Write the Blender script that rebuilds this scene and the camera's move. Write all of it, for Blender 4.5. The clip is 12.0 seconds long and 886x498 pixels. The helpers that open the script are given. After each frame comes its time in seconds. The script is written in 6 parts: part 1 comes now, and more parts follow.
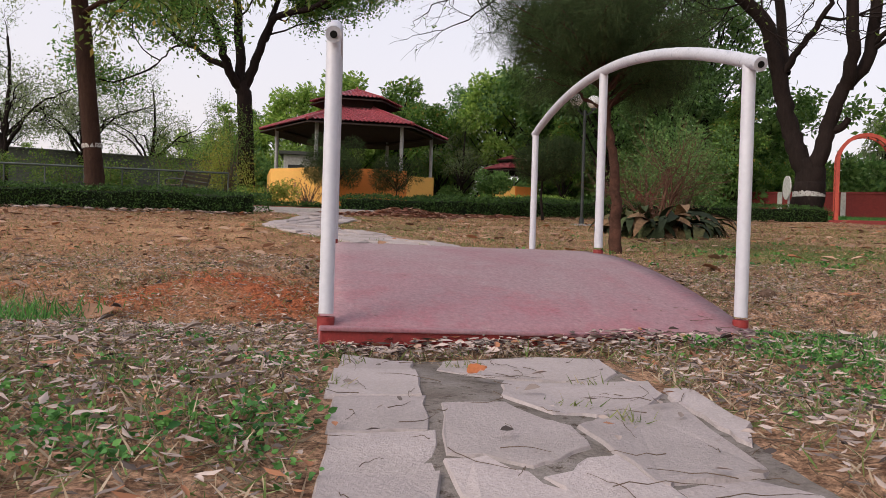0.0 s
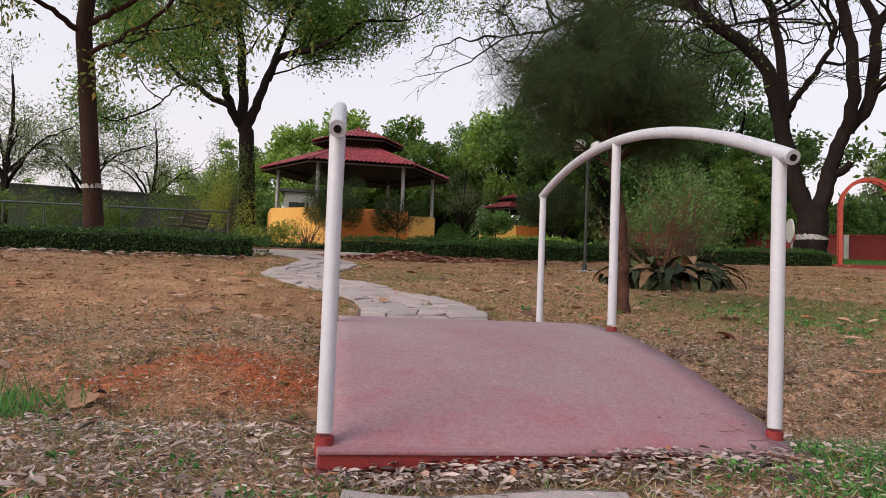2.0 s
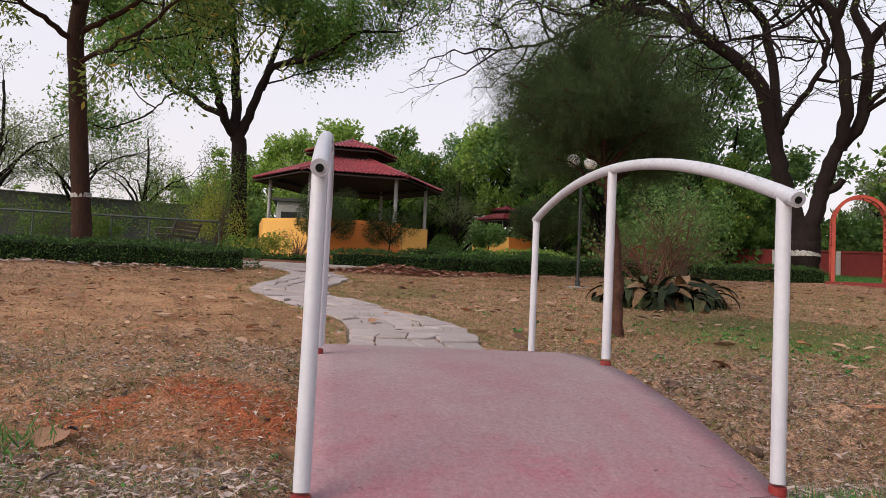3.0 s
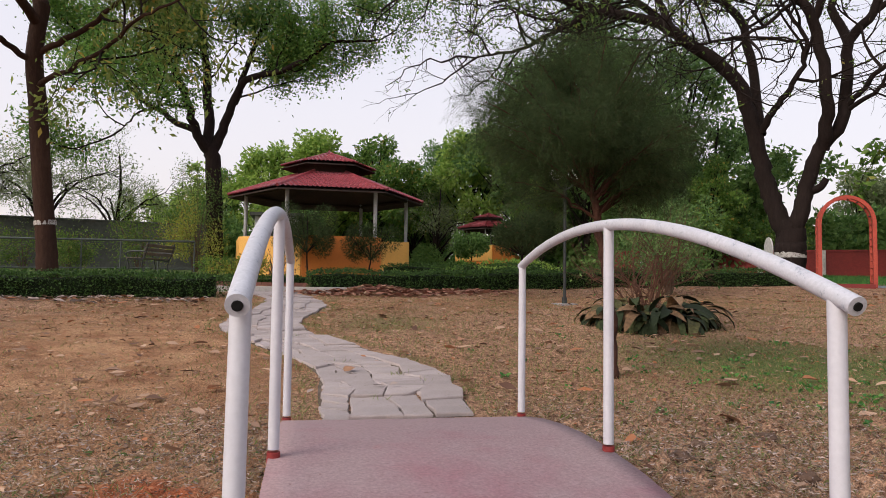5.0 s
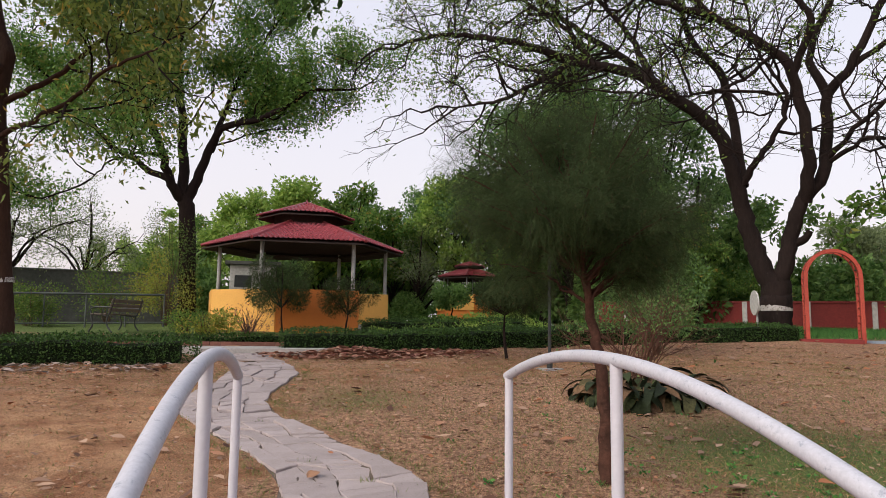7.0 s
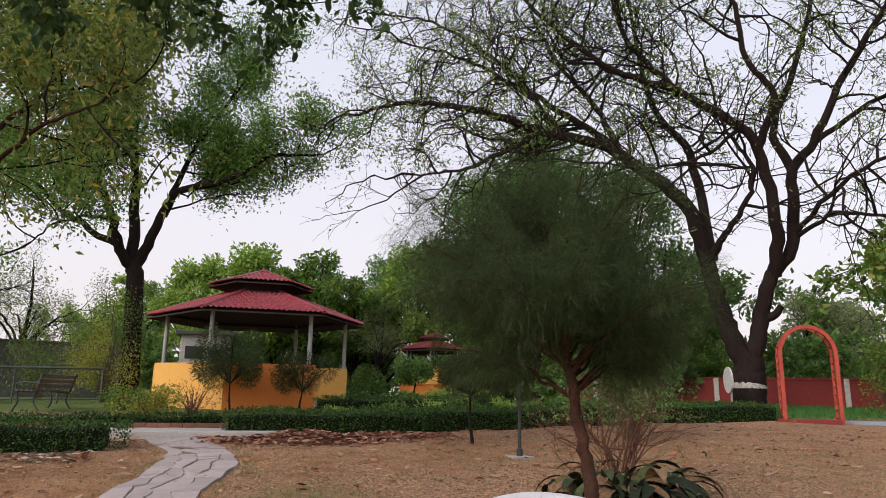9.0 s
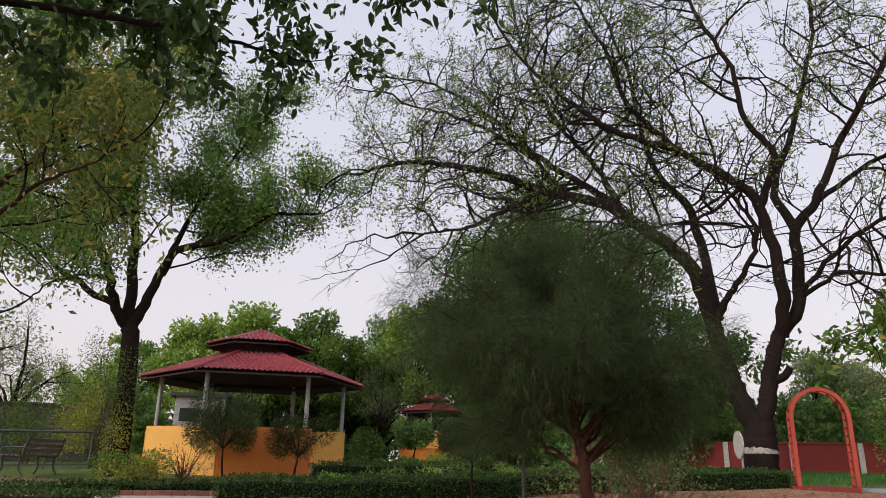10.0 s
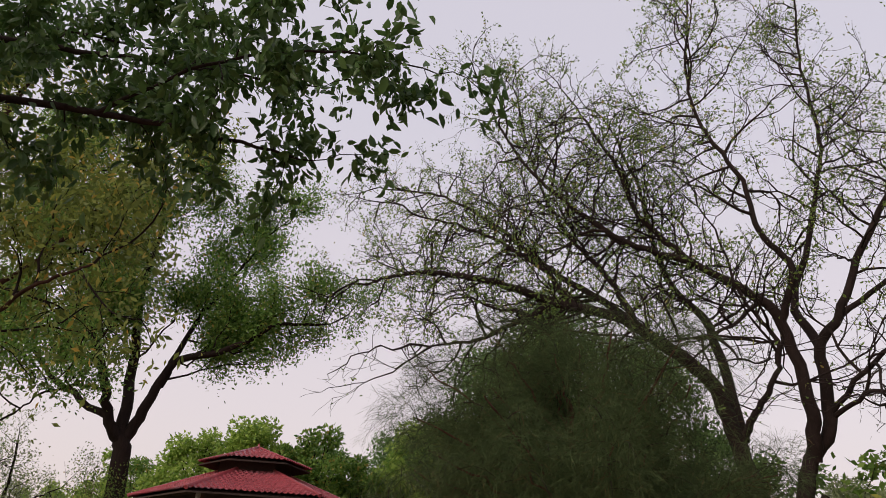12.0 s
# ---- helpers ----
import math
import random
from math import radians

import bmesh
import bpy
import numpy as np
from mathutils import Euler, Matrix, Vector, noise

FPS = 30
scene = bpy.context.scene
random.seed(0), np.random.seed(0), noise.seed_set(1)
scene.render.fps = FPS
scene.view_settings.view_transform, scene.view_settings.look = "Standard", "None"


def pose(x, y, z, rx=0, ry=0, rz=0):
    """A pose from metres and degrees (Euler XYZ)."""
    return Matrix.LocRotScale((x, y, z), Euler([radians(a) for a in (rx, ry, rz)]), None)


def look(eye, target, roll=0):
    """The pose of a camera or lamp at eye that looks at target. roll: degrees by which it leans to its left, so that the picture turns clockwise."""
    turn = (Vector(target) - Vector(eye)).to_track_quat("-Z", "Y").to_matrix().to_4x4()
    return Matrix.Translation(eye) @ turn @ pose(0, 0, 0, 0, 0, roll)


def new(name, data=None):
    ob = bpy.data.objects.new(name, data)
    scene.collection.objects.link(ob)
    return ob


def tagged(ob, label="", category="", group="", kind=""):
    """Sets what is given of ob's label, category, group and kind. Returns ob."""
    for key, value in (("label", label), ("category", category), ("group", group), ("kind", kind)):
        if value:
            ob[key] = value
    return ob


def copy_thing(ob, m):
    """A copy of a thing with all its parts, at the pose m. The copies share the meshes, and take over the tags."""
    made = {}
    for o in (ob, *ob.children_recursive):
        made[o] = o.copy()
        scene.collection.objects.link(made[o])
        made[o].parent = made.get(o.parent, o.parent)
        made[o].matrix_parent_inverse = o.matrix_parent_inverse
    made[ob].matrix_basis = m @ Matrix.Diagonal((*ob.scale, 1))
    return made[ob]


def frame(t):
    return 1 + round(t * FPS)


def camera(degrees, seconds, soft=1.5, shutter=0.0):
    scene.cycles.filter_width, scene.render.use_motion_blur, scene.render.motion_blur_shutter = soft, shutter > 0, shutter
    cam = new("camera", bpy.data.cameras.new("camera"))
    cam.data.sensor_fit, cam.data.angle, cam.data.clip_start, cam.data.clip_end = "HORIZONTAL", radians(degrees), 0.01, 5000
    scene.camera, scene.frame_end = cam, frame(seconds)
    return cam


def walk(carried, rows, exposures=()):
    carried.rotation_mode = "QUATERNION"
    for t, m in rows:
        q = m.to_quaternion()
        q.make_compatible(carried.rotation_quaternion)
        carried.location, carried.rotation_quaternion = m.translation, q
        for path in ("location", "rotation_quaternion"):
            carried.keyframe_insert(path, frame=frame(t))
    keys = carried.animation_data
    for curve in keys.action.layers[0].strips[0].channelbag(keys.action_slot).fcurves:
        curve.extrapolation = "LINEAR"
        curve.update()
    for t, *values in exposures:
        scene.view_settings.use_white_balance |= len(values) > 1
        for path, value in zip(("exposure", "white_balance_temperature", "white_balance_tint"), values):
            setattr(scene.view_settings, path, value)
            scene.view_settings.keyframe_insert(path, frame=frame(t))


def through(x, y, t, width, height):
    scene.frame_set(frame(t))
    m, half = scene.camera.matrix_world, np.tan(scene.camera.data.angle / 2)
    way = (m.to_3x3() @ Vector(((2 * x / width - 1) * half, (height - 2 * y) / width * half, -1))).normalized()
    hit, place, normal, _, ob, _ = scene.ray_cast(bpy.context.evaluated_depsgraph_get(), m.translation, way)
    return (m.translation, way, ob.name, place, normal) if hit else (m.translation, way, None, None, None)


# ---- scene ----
cam = camera(65.0, 12.0, 0.85)
PATH = [
    (0, (-0.659, -2.18, 0.314), (-0.365, -0.202, 0.292), 1.7),
    (0.5, (-0.654, -2.129, 0.354), (-0.359, -0.151, 0.366), 1.9),
    (1, (-0.66, -2.069, 0.41), (-0.366, -0.091, 0.442), 2.0),
    (1.5, (-0.663, -2.026, 0.469), (-0.369, -0.048, 0.53), 2.2),
    (2, (-0.672, -2.007, 0.532), (-0.381, -0.03, 0.607), 2.1),
    (2.5, (-0.662, -1.97, 0.593), (-0.372, 0.007, 0.682), 2.5),
    (3, (-0.646, -1.902, 0.639), (-0.336, 0.071, 0.741), 2.7),
    (3.2, (-0.634, -1.858, 0.666), (-0.316, 0.114, 0.774), 2.8),
    (4.8, (-0.543, -1.503, 0.941), (-0.19, 0.463, 1.045), 0.6),
    (5, (-0.541, -1.463, 0.977), (-0.185, 0.502, 1.088), 0.8),
    (5.5, (-0.537, -1.315, 1.086), (-0.151, 0.643, 1.215), 0.9),
    (6, (-0.531, -1.202, 1.186), (-0.129, 0.751, 1.33), 1.0),
    (6.5, (-0.483, -1.075, 1.266), (-0.08, 0.877, 1.439), 0.7),
    (7, (-0.414, -0.945, 1.371), (-0.009, 1.0, 1.6), 0.7),
    (7.2, (-0.404, -0.912, 1.396), (0.008, 1.028, 1.653), 0.7),
    (8.8, (-0.207, -0.178, 1.542), (0.289, 1.72, 1.93), 0.9),
    (9, (-0.188, -0.11, 1.557), (0.304, 1.781, 1.983), 0.9),
    (9.5, (-0.129, 0.018, 1.602), (0.351, 1.885, 2.137), 1.1),
    (10, (-0.119, 0.116, 1.609), (0.356, 1.966, 2.2), 1.0),
    (10.5, (-0.114, 0.283, 1.645), (0.358, 2.113, 2.297), 0.9),
    (11, (-0.055, 0.403, 1.687), (0.4, 2.217, 2.396), 1.1),
    (11.5, (0.035, 0.52, 1.688), (0.464, 2.303, 2.487), 1.7),
    (12, (0.08, 0.634, 1.724), (0.487, 2.376, 2.618), 2.0),
]

# exposure drifts down as the lens tilts up into the bright sky
EXPOSURES = [(0.0, 0.22, 6500, 10), (7.0, 0.24, 6500, 10), (9.0, 0.24, 6500, 10), (10.0, 0.08, 6550, 11), (10.5, 0.02, 6650, 12), (12.0, -0.06, 7000, 16)]
walk(cam, [(t, look(eye, target, roll)) for t, eye, target, roll in PATH], EXPOSURES)

# ---- light: a hazy pale sky after sunset haze, soft sun behind it ----
SUN_ELEV, SUN_AZ = 34.0, 238.0
world = bpy.data.worlds.new("world")
scene.world = world
world.use_nodes = True
wn, wl = world.node_tree.nodes, world.node_tree.links
bg = wn["Background"]
sky = wn.new("ShaderNodeTexSky")
sky.sky_type = "NISHITA"
sky.sun_disc = False
sky.sun_elevation, sky.sun_rotation = radians(SUN_ELEV), radians(SUN_AZ)
sky.dust_density = 6.0
haze = wn.new("ShaderNodeMix")
haze.data_type = "RGBA"
haze.inputs[0].default_value = 0.62
# the haze is warm and pale low down, bluer and dimmer overhead
where = wn.new("ShaderNodeTexCoord")
part_z = wn.new("ShaderNodeSeparateXYZ")
wl.new(where.outputs["Generated"], part_z.inputs[0])
tint = wn.new("ShaderNodeValToRGB")
tint.color_ramp.elements[0].position, tint.color_ramp.elements[1].position = 0.05, 0.62
tint.color_ramp.elements[0].color, tint.color_ramp.elements[1].color = (1.0, 0.905, 0.905, 1), (0.85, 0.86, 0.985, 1)
wl.new(part_z.outputs[2], tint.inputs[0])
bright = wn.new("ShaderNodeVectorMath")
bright.operation = "SCALE"
bright.inputs[3].default_value = 9.5
wl.new(tint.outputs[0], bright.inputs[0])
wl.new(bright.outputs[0], haze.inputs[7])
wl.new(sky.outputs[0], haze.inputs[6])
wl.new(haze.outputs[2], bg.inputs[0])
bg.inputs[1].default_value = 0.12
sun = new("sun", bpy.data.lights.new("sun", "SUN"))
sun.data.energy, sun.data.angle, sun.data.color = 1.65, radians(30), (1.0, 0.93, 0.85)
sun_dir = Vector((math.sin(radians(SUN_AZ)) * math.cos(radians(SUN_ELEV)),
                  math.cos(radians(SUN_AZ)) * math.cos(radians(SUN_ELEV)), math.sin(radians(SUN_ELEV))))
sun.matrix_world = look(sun_dir * 60, (0, 0, 0))

# ---- materials ----


def nodes_of(name):
    m = bpy.data.materials.new(name)
    m.use_nodes = True
    return m, m.node_tree.nodes, m.node_tree.links, m.node_tree.nodes["Principled BSDF"]


def ramp_between(n, l, fac, a, b, lo=0.35, hi=0.65):
    r = n.new("ShaderNodeValToRGB")
    r.color_ramp.elements[0].position, r.color_ramp.elements[1].position = lo, hi
    r.color_ramp.elements[0].color, r.color_ramp.elements[1].color = (*a, 1), (*b, 1)
    l.new(fac, r.inputs[0])
    return r.outputs[0]


def noise_fac(n, l, scale, detail=4.0, rough=0.6, coords="Object", stretch=None):
    tc = n.new("ShaderNodeTexCoord")
    src = tc.outputs[coords]
    if stretch:
        mp = n.new("ShaderNodeMapping")
        mp.inputs["Scale"].default_value = stretch
        l.new(src, mp.inputs[0])
        src = mp.outputs[0]
    t = n.new("ShaderNodeTexNoise")
    t.inputs["Scale"].default_value, t.inputs["Detail"].default_value, t.inputs["Roughness"].default_value = scale, detail, rough
    l.new(src, t.inputs["Vector"])
    return t.outputs[0]


def mixed(n, l, fac, a, b, kind="MIX"):
    m = n.new("ShaderNodeMix")
    m.data_type, m.blend_type = "RGBA", kind
    for sock, v in ((m.inputs[0], fac), (m.inputs[6], a), (m.inputs[7], b)):
        if isinstance(v, (int, float)):
            sock.default_value = v
        elif isinstance(v, tuple):
            sock.default_value = (*v, 1)
        else:
            l.new(v, sock)
    return m.outputs[2]


def bump_to(n, l, b, height, strength, dist=0.01):
    bp = n.new("ShaderNodeBump")
    bp.inputs["Strength"].default_value, bp.inputs["Distance"].default_value = strength, dist
    l.new(height, bp.inputs["Height"])
    l.new(bp.outputs[0], b.inputs["Normal"])


def surface(name, base, dark, spots, grain=40.0, big=2.0, rough=0.8, bump=0.4, metal=0.0, spot_at=0.62, coords="Object", dist=0.006, stretch=None, vary=0.0, fleck=0.26):
    """A painted, stone, soil or wood surface: two tones at a large scale, fine grain, and spots of wear."""
    m, n, l, b = nodes_of(name)
    f1 = noise_fac(n, l, big, 5, 0.6, coords, stretch)
    f2 = noise_fac(n, l, grain, 4, 0.7, coords, stretch)
    f3 = noise_fac(n, l, big * 3.7, 8, 0.75, coords, stretch)
    c = ramp_between(n, l, f1, base, dark, 0.35, 0.7)
    c = mixed(n, l, ramp_between(n, l, f3, (0, 0, 0), (1, 1, 1), spot_at, spot_at + 0.08), c, spots)
    g = ramp_between(n, l, f2, (1 - fleck,) * 3, (1 + fleck * 0.75,) * 3, 0.3, 0.7)
    c = mixed(n, l, 1.0, c, g, "MULTIPLY")
    if vary:
        oi = n.new("ShaderNodeObjectInfo")
        v = ramp_between(n, l, oi.outputs["Random"], (1 - vary,) * 3, (1 + vary,) * 3, 0, 1)
        c = mixed(n, l, 1.0, c, v, "MULTIPLY")
    l.new(c, b.inputs["Base Color"])
    b.inputs["Roughness"].default_value, b.inputs["Metallic"].default_value = rough, metal
    b.inputs["Specular IOR Level"].default_value = 0.15 if rough >= 0.9 else 0.5
    bump_to(n, l, b, f2, bump, dist)
    return m


def foliage(name, a, b_col, c_col=None, share=0.8, rough=0.55, through=0.35, gloss=0.25):
    """Leaves: each leaf its own tone, some of a second kind, light passing through the blade."""
    m, n, l, b = nodes_of(name)
    geo = n.new("ShaderNodeNewGeometry")
    r = n.new("ShaderNodeValToRGB")
    e = r.color_ramp.elements
    e[0].color, e[1].color = (*a, 1), (*b_col, 1)
    e[1].position = share
    if c_col:
        k = e.new(min(0.99, share + 0.08))
        k.color = (*c_col, 1)
    l.new(geo.outputs["Random Per Island"], r.inputs[0])
    l.new(r.outputs[0], b.inputs["Base Color"])
    b.inputs["Roughness"].default_value = rough
    b.inputs["Specular IOR Level"].default_value = gloss
    tr = n.new("ShaderNodeBsdfTranslucent")
    l.new(r.outputs[0], tr.inputs[0])
    mx = n.new("ShaderNodeMixShader")
    mx.inputs[0].default_value = through
    l.new(b.outputs[0], mx.inputs[1])
    l.new(tr.outputs[0], mx.inputs[2])
    l.new(mx.outputs[0], n["Material Output"].inputs[0])
    return m


M = {}
M["white_paint"] = surface("white_paint", (0.56, 0.55, 0.60), (0.51, 0.50, 0.555), (0.45, 0.42, 0.42), 60, 7, 0.38, 0.04, spot_at=0.76, fleck=0.05)
M["rail_paint"] = surface("weathered_rail_paint", (0.52, 0.515, 0.56), (0.46, 0.46, 0.51), (0.29, 0.31, 0.36), 90, 9, 0.5, 0.15, spot_at=0.57, fleck=0.12)
M["bark_red"] = surface("bark_reddish", (0.10, 0.046, 0.032), (0.04, 0.021, 0.016), (0.20, 0.11, 0.075), 30, 6, 0.95, 1.0, dist=0.02)
M["red_paint"] = surface("red_paint", (0.27, 0.024, 0.022), (0.19, 0.02, 0.02), (0.20, 0.12, 0.09), 60, 6, 0.6, 0.3, spot_at=0.64)
# near-black, for the shade inside the open pipe ends
M["pipe_hollow_shade"] = surface("pipe_hollow_shade", (0.01, 0.01, 0.01), (0.015, 0.015, 0.015), (0.02, 0.02, 0.02), 40, 2, 0.9, 0.0)
M["stone"] = surface("flagstone", (0.40, 0.34, 0.335), (0.345, 0.295, 0.285), (0.25, 0.20, 0.18), 130, 4.5, 0.9, 0.7, coords="Object", vary=0.12, fleck=0.15)
M["mortar"] = surface("mortar", (0.23, 0.20, 0.185), (0.13, 0.105, 0.09), (0.075, 0.055, 0.042), 90, 7, 0.95, 0.9, spot_at=0.54)
M["bark_dark"] = surface("bark_dark", (0.026, 0.0175, 0.0155), (0.014, 0.010, 0.009), (0.05, 0.038, 0.034), 14, 1.2, 0.95, 1.0, dist=0.03, stretch=(1, 1, 0.3))
M["bark_brown"] = surface("bark_brown", (0.055, 0.029, 0.020), (0.030, 0.017, 0.013), (0.10, 0.058, 0.04), 16, 1.5, 0.95, 1.0, dist=0.03, stretch=(1, 1, 0.35))
M["twig_red"] = surface("twig_reddish", (0.16, 0.08, 0.055), (0.10, 0.05, 0.036), (0.16, 0.10, 0.07), 20, 2, 0.9, 0.4)
M["twig"] = surface("twig", (0.13, 0.09, 0.065), (0.08, 0.055, 0.04), (0.18, 0.13, 0.1), 20, 2, 0.9, 0.4)
M["roof"] = surface("clay_red_roof", (0.37, 0.066, 0.082), (0.29, 0.05, 0.062), (0.13, 0.045, 0.05), 25, 0.8, 0.33, 0.15, spot_at=0.66)
# dark brown that carries the shade below the roofs in its colour
M["eave_shade"] = surface("underside", (0.06, 0.042, 0.036), (0.045, 0.032, 0.028), (0.08, 0.06, 0.05), 20, 1, 0.9, 0.2)
M["yellow_wall"] = surface("yellow_wall", (0.82, 0.45, 0.115), (0.74, 0.38, 0.09), (0.55, 0.27, 0.08), 30, 0.9, 0.85, 0.08, spot_at=0.68, fleck=0.09)
M["orange_wall"] = surface("orange_wall", (0.70, 0.22, 0.04), (0.58, 0.18, 0.036), (0.42, 0.14, 0.04), 30, 0.9, 0.85, 0.08, spot_at=0.68, fleck=0.09)
M["pillar"] = surface("pillar_grey", (0.42, 0.42, 0.42), (0.33, 0.33, 0.34), (0.22, 0.2, 0.18), 30, 2, 0.7, 0.2)
M["arch_red"] = surface("arch_red", (0.42, 0.068, 0.042), (0.33, 0.05, 0.034), (0.18, 0.05, 0.04), 30, 2, 0.85, 0.3)
M["wall_red"] = surface("boundary_red", (0.24, 0.03, 0.026), (0.18, 0.026, 0.024), (0.16, 0.05, 0.045), 20, 0.5, 0.85, 0.3)
M["wall_grey"] = surface("boundary_grey", (0.115, 0.118, 0.108), (0.08, 0.083, 0.078), (0.14, 0.135, 0.12), 10, 0.35, 0.9, 0.4)
M["wall_pale"] = surface("pale_wall", (0.55, 0.54, 0.52), (0.46, 0.45, 0.43), (0.36, 0.34, 0.32), 12, 0.5, 0.9, 0.2)
M["band_paint"] = surface("flaking_whitewash", (0.50, 0.48, 0.46), (0.38, 0.36, 0.34), (0.10, 0.075, 0.06), 30, 4, 0.9, 0.6, spot_at=0.52)
M["metal_dark"] = surface("dark_metal", (0.045, 0.05, 0.05), (0.03, 0.035, 0.035), (0.10, 0.07, 0.05), 40, 3, 0.5, 0.2, metal=0.3)
M["fence_metal"] = surface("fence_metal", (0.085, 0.10, 0.095), (0.055, 0.065, 0.062), (0.16, 0.11, 0.08), 40, 3, 0.55, 0.2, metal=0.3)
M["globe"] = surface("opal_globe", (0.75, 0.73, 0.70), (0.68, 0.66, 0.62), (0.5, 0.48, 0.45), 20, 3, 0.3, 0.05, spot_at=0.75)
M["brick"] = surface("edging_brick", (0.26, 0.12, 0.09), (0.19, 0.09, 0.075), (0.30, 0.22, 0.18), 40, 3, 0.9, 0.5, vary=0.2)
M["joint"] = surface("dark_joint_soil", (0.17, 0.135, 0.11), (0.10, 0.075, 0.06), (0.16, 0.14, 0.08), 60, 5, 0.95, 0.7)
M["paving"] = surface("pale_paving", (0.44, 0.41, 0.39), (0.37, 0.34, 0.32), (0.30, 0.26, 0.22), 30, 1.5, 0.85, 0.3)
M["blue_paving"] = surface("blue_paving", (0.26, 0.32, 0.40), (0.21, 0.26, 0.33), (0.30, 0.30, 0.30), 30, 1.5, 0.8, 0.2)
M["bench_wood"] = surface("bench_wood", (0.13, 0.11, 0.09), (0.09, 0.075, 0.06), (0.20, 0.18, 0.15), 40, 4, 0.8, 0.3)
# near-black green: the shade deep inside the hedges, put into a solid core
M["hedge_inner_shade"] = surface("hedge_inner_shade", (0.012, 0.02, 0.008), (0.008, 0.012, 0.006), (0.02, 0.02, 0.01), 30, 3, 1.0, 0.5)
M["rock"] = surface("rock", (0.15, 0.095, 0.07), (0.09, 0.055, 0.04), (0.20, 0.14, 0.10), 45, 5, 0.95, 0.8, dist=0.02)

M["leaf_tree"] = foliage("leaf_mid_green", (0.055, 0.135, 0.026), (0.21, 0.34, 0.065), (0.36, 0.27, 0.06), 0.91, through=0.42)
M["leaf_lawn"] = foliage("leaf_lawn_tree", (0.05, 0.13, 0.027), (0.20, 0.35, 0.07), (0.33, 0.26, 0.06), 0.93, through=0.42)
M["leaf_bright"] = foliage("leaf_bright_green", (0.15, 0.28, 0.05), (0.38, 0.50, 0.11), None, 1.0, through=0.42)
M["leaf_dark"] = foliage("leaf_dark_green", (0.07, 0.155, 0.04), (0.23, 0.36, 0.10), None, 1.0, through=0.42)
M["leaf_olive"] = foliage("leaf_olive", (0.065, 0.125, 0.026), (0.19, 0.28, 0.06), (0.33, 0.26, 0.08), 0.92, through=0.5)
M["leaf_hang"] = foliage("leaf_hanging_olive", (0.075, 0.115, 0.026), (0.24, 0.30, 0.065), (0.42, 0.30, 0.06), 0.9, through=0.45)
M["leaf_shade"] = foliage("leaf_shade_green", (0.055, 0.12, 0.036), (0.18, 0.31, 0.088), None, 1.0, through=0.35)
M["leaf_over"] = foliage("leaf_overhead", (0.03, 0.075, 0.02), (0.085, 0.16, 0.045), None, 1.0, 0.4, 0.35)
M["needle"] = foliage("casuarina_needle", (0.034, 0.054, 0.024), (0.088, 0.125, 0.052), (0.12, 0.08, 0.04), 0.95, 0.9, 0.38, 0.02)
M["hedge_leaf"] = foliage("hedge_leaf", (0.014, 0.038, 0.008), (0.075, 0.15, 0.03), None, 1.0, through=0.2)
M["leaf_yellow"] = foliage("leaf_yellow_green", (0.17, 0.22, 0.035), (0.40, 0.42, 0.08), (0.30, 0.16, 0.04), 0.88, through=0.42)
# greyed and lightened green: the haze over far trees is in the leaf colour
M["leaf_hazed"] = foliage("leaf_hazed_grey_green", (0.15, 0.20, 0.09), (0.30, 0.35, 0.17), None, 1.0, through=0.45)
M["weed"] = foliage("weed_leaf", (0.03, 0.12, 0.035), (0.15, 0.35, 0.08), None, 1.0)
M["grass_green"] = foliage("grass_green", (0.09, 0.125, 0.035), (0.23, 0.26, 0.085), (0.34, 0.27, 0.14), 0.75)
M["grass_dry"] = foliage("grass_dry", (0.10, 0.066, 0.045), (0.52, 0.41, 0.30), (0.14, 0.20, 0.06), 0.70, 0.9, 0.15)
M["turf"] = foliage("dry_turf", (0.15, 0.075, 0.04), (0.54, 0.325, 0.20), (0.15, 0.20, 0.045), 0.70, 0.9, 0.15)
M["lawn_leaf"] = foliage("lawn_dry_leaf", (0.10, 0.048, 0.034), (0.50, 0.33, 0.23), (0.38, 0.15, 0.07), 0.8, 0.85, 0.1)
M["litter"] = foliage("dry_leaf_litter", (0.045, 0.033, 0.03), (0.58, 0.46, 0.41), (0.34, 0.15, 0.08), 0.86, 0.85, 0.1)
M["bank_leaf"] = foliage("bank_litter_leaf", (0.06, 0.034, 0.022), (0.43, 0.29, 0.20), (0.06, 0.09, 0.025), 0.75, 0.9, 0.1)
M["litter_red"] = foliage("red_brown_litter", (0.13, 0.045, 0.035), (0.44, 0.22, 0.15), (0.44, 0.30, 0.2), 0.85, 0.85, 0.1)


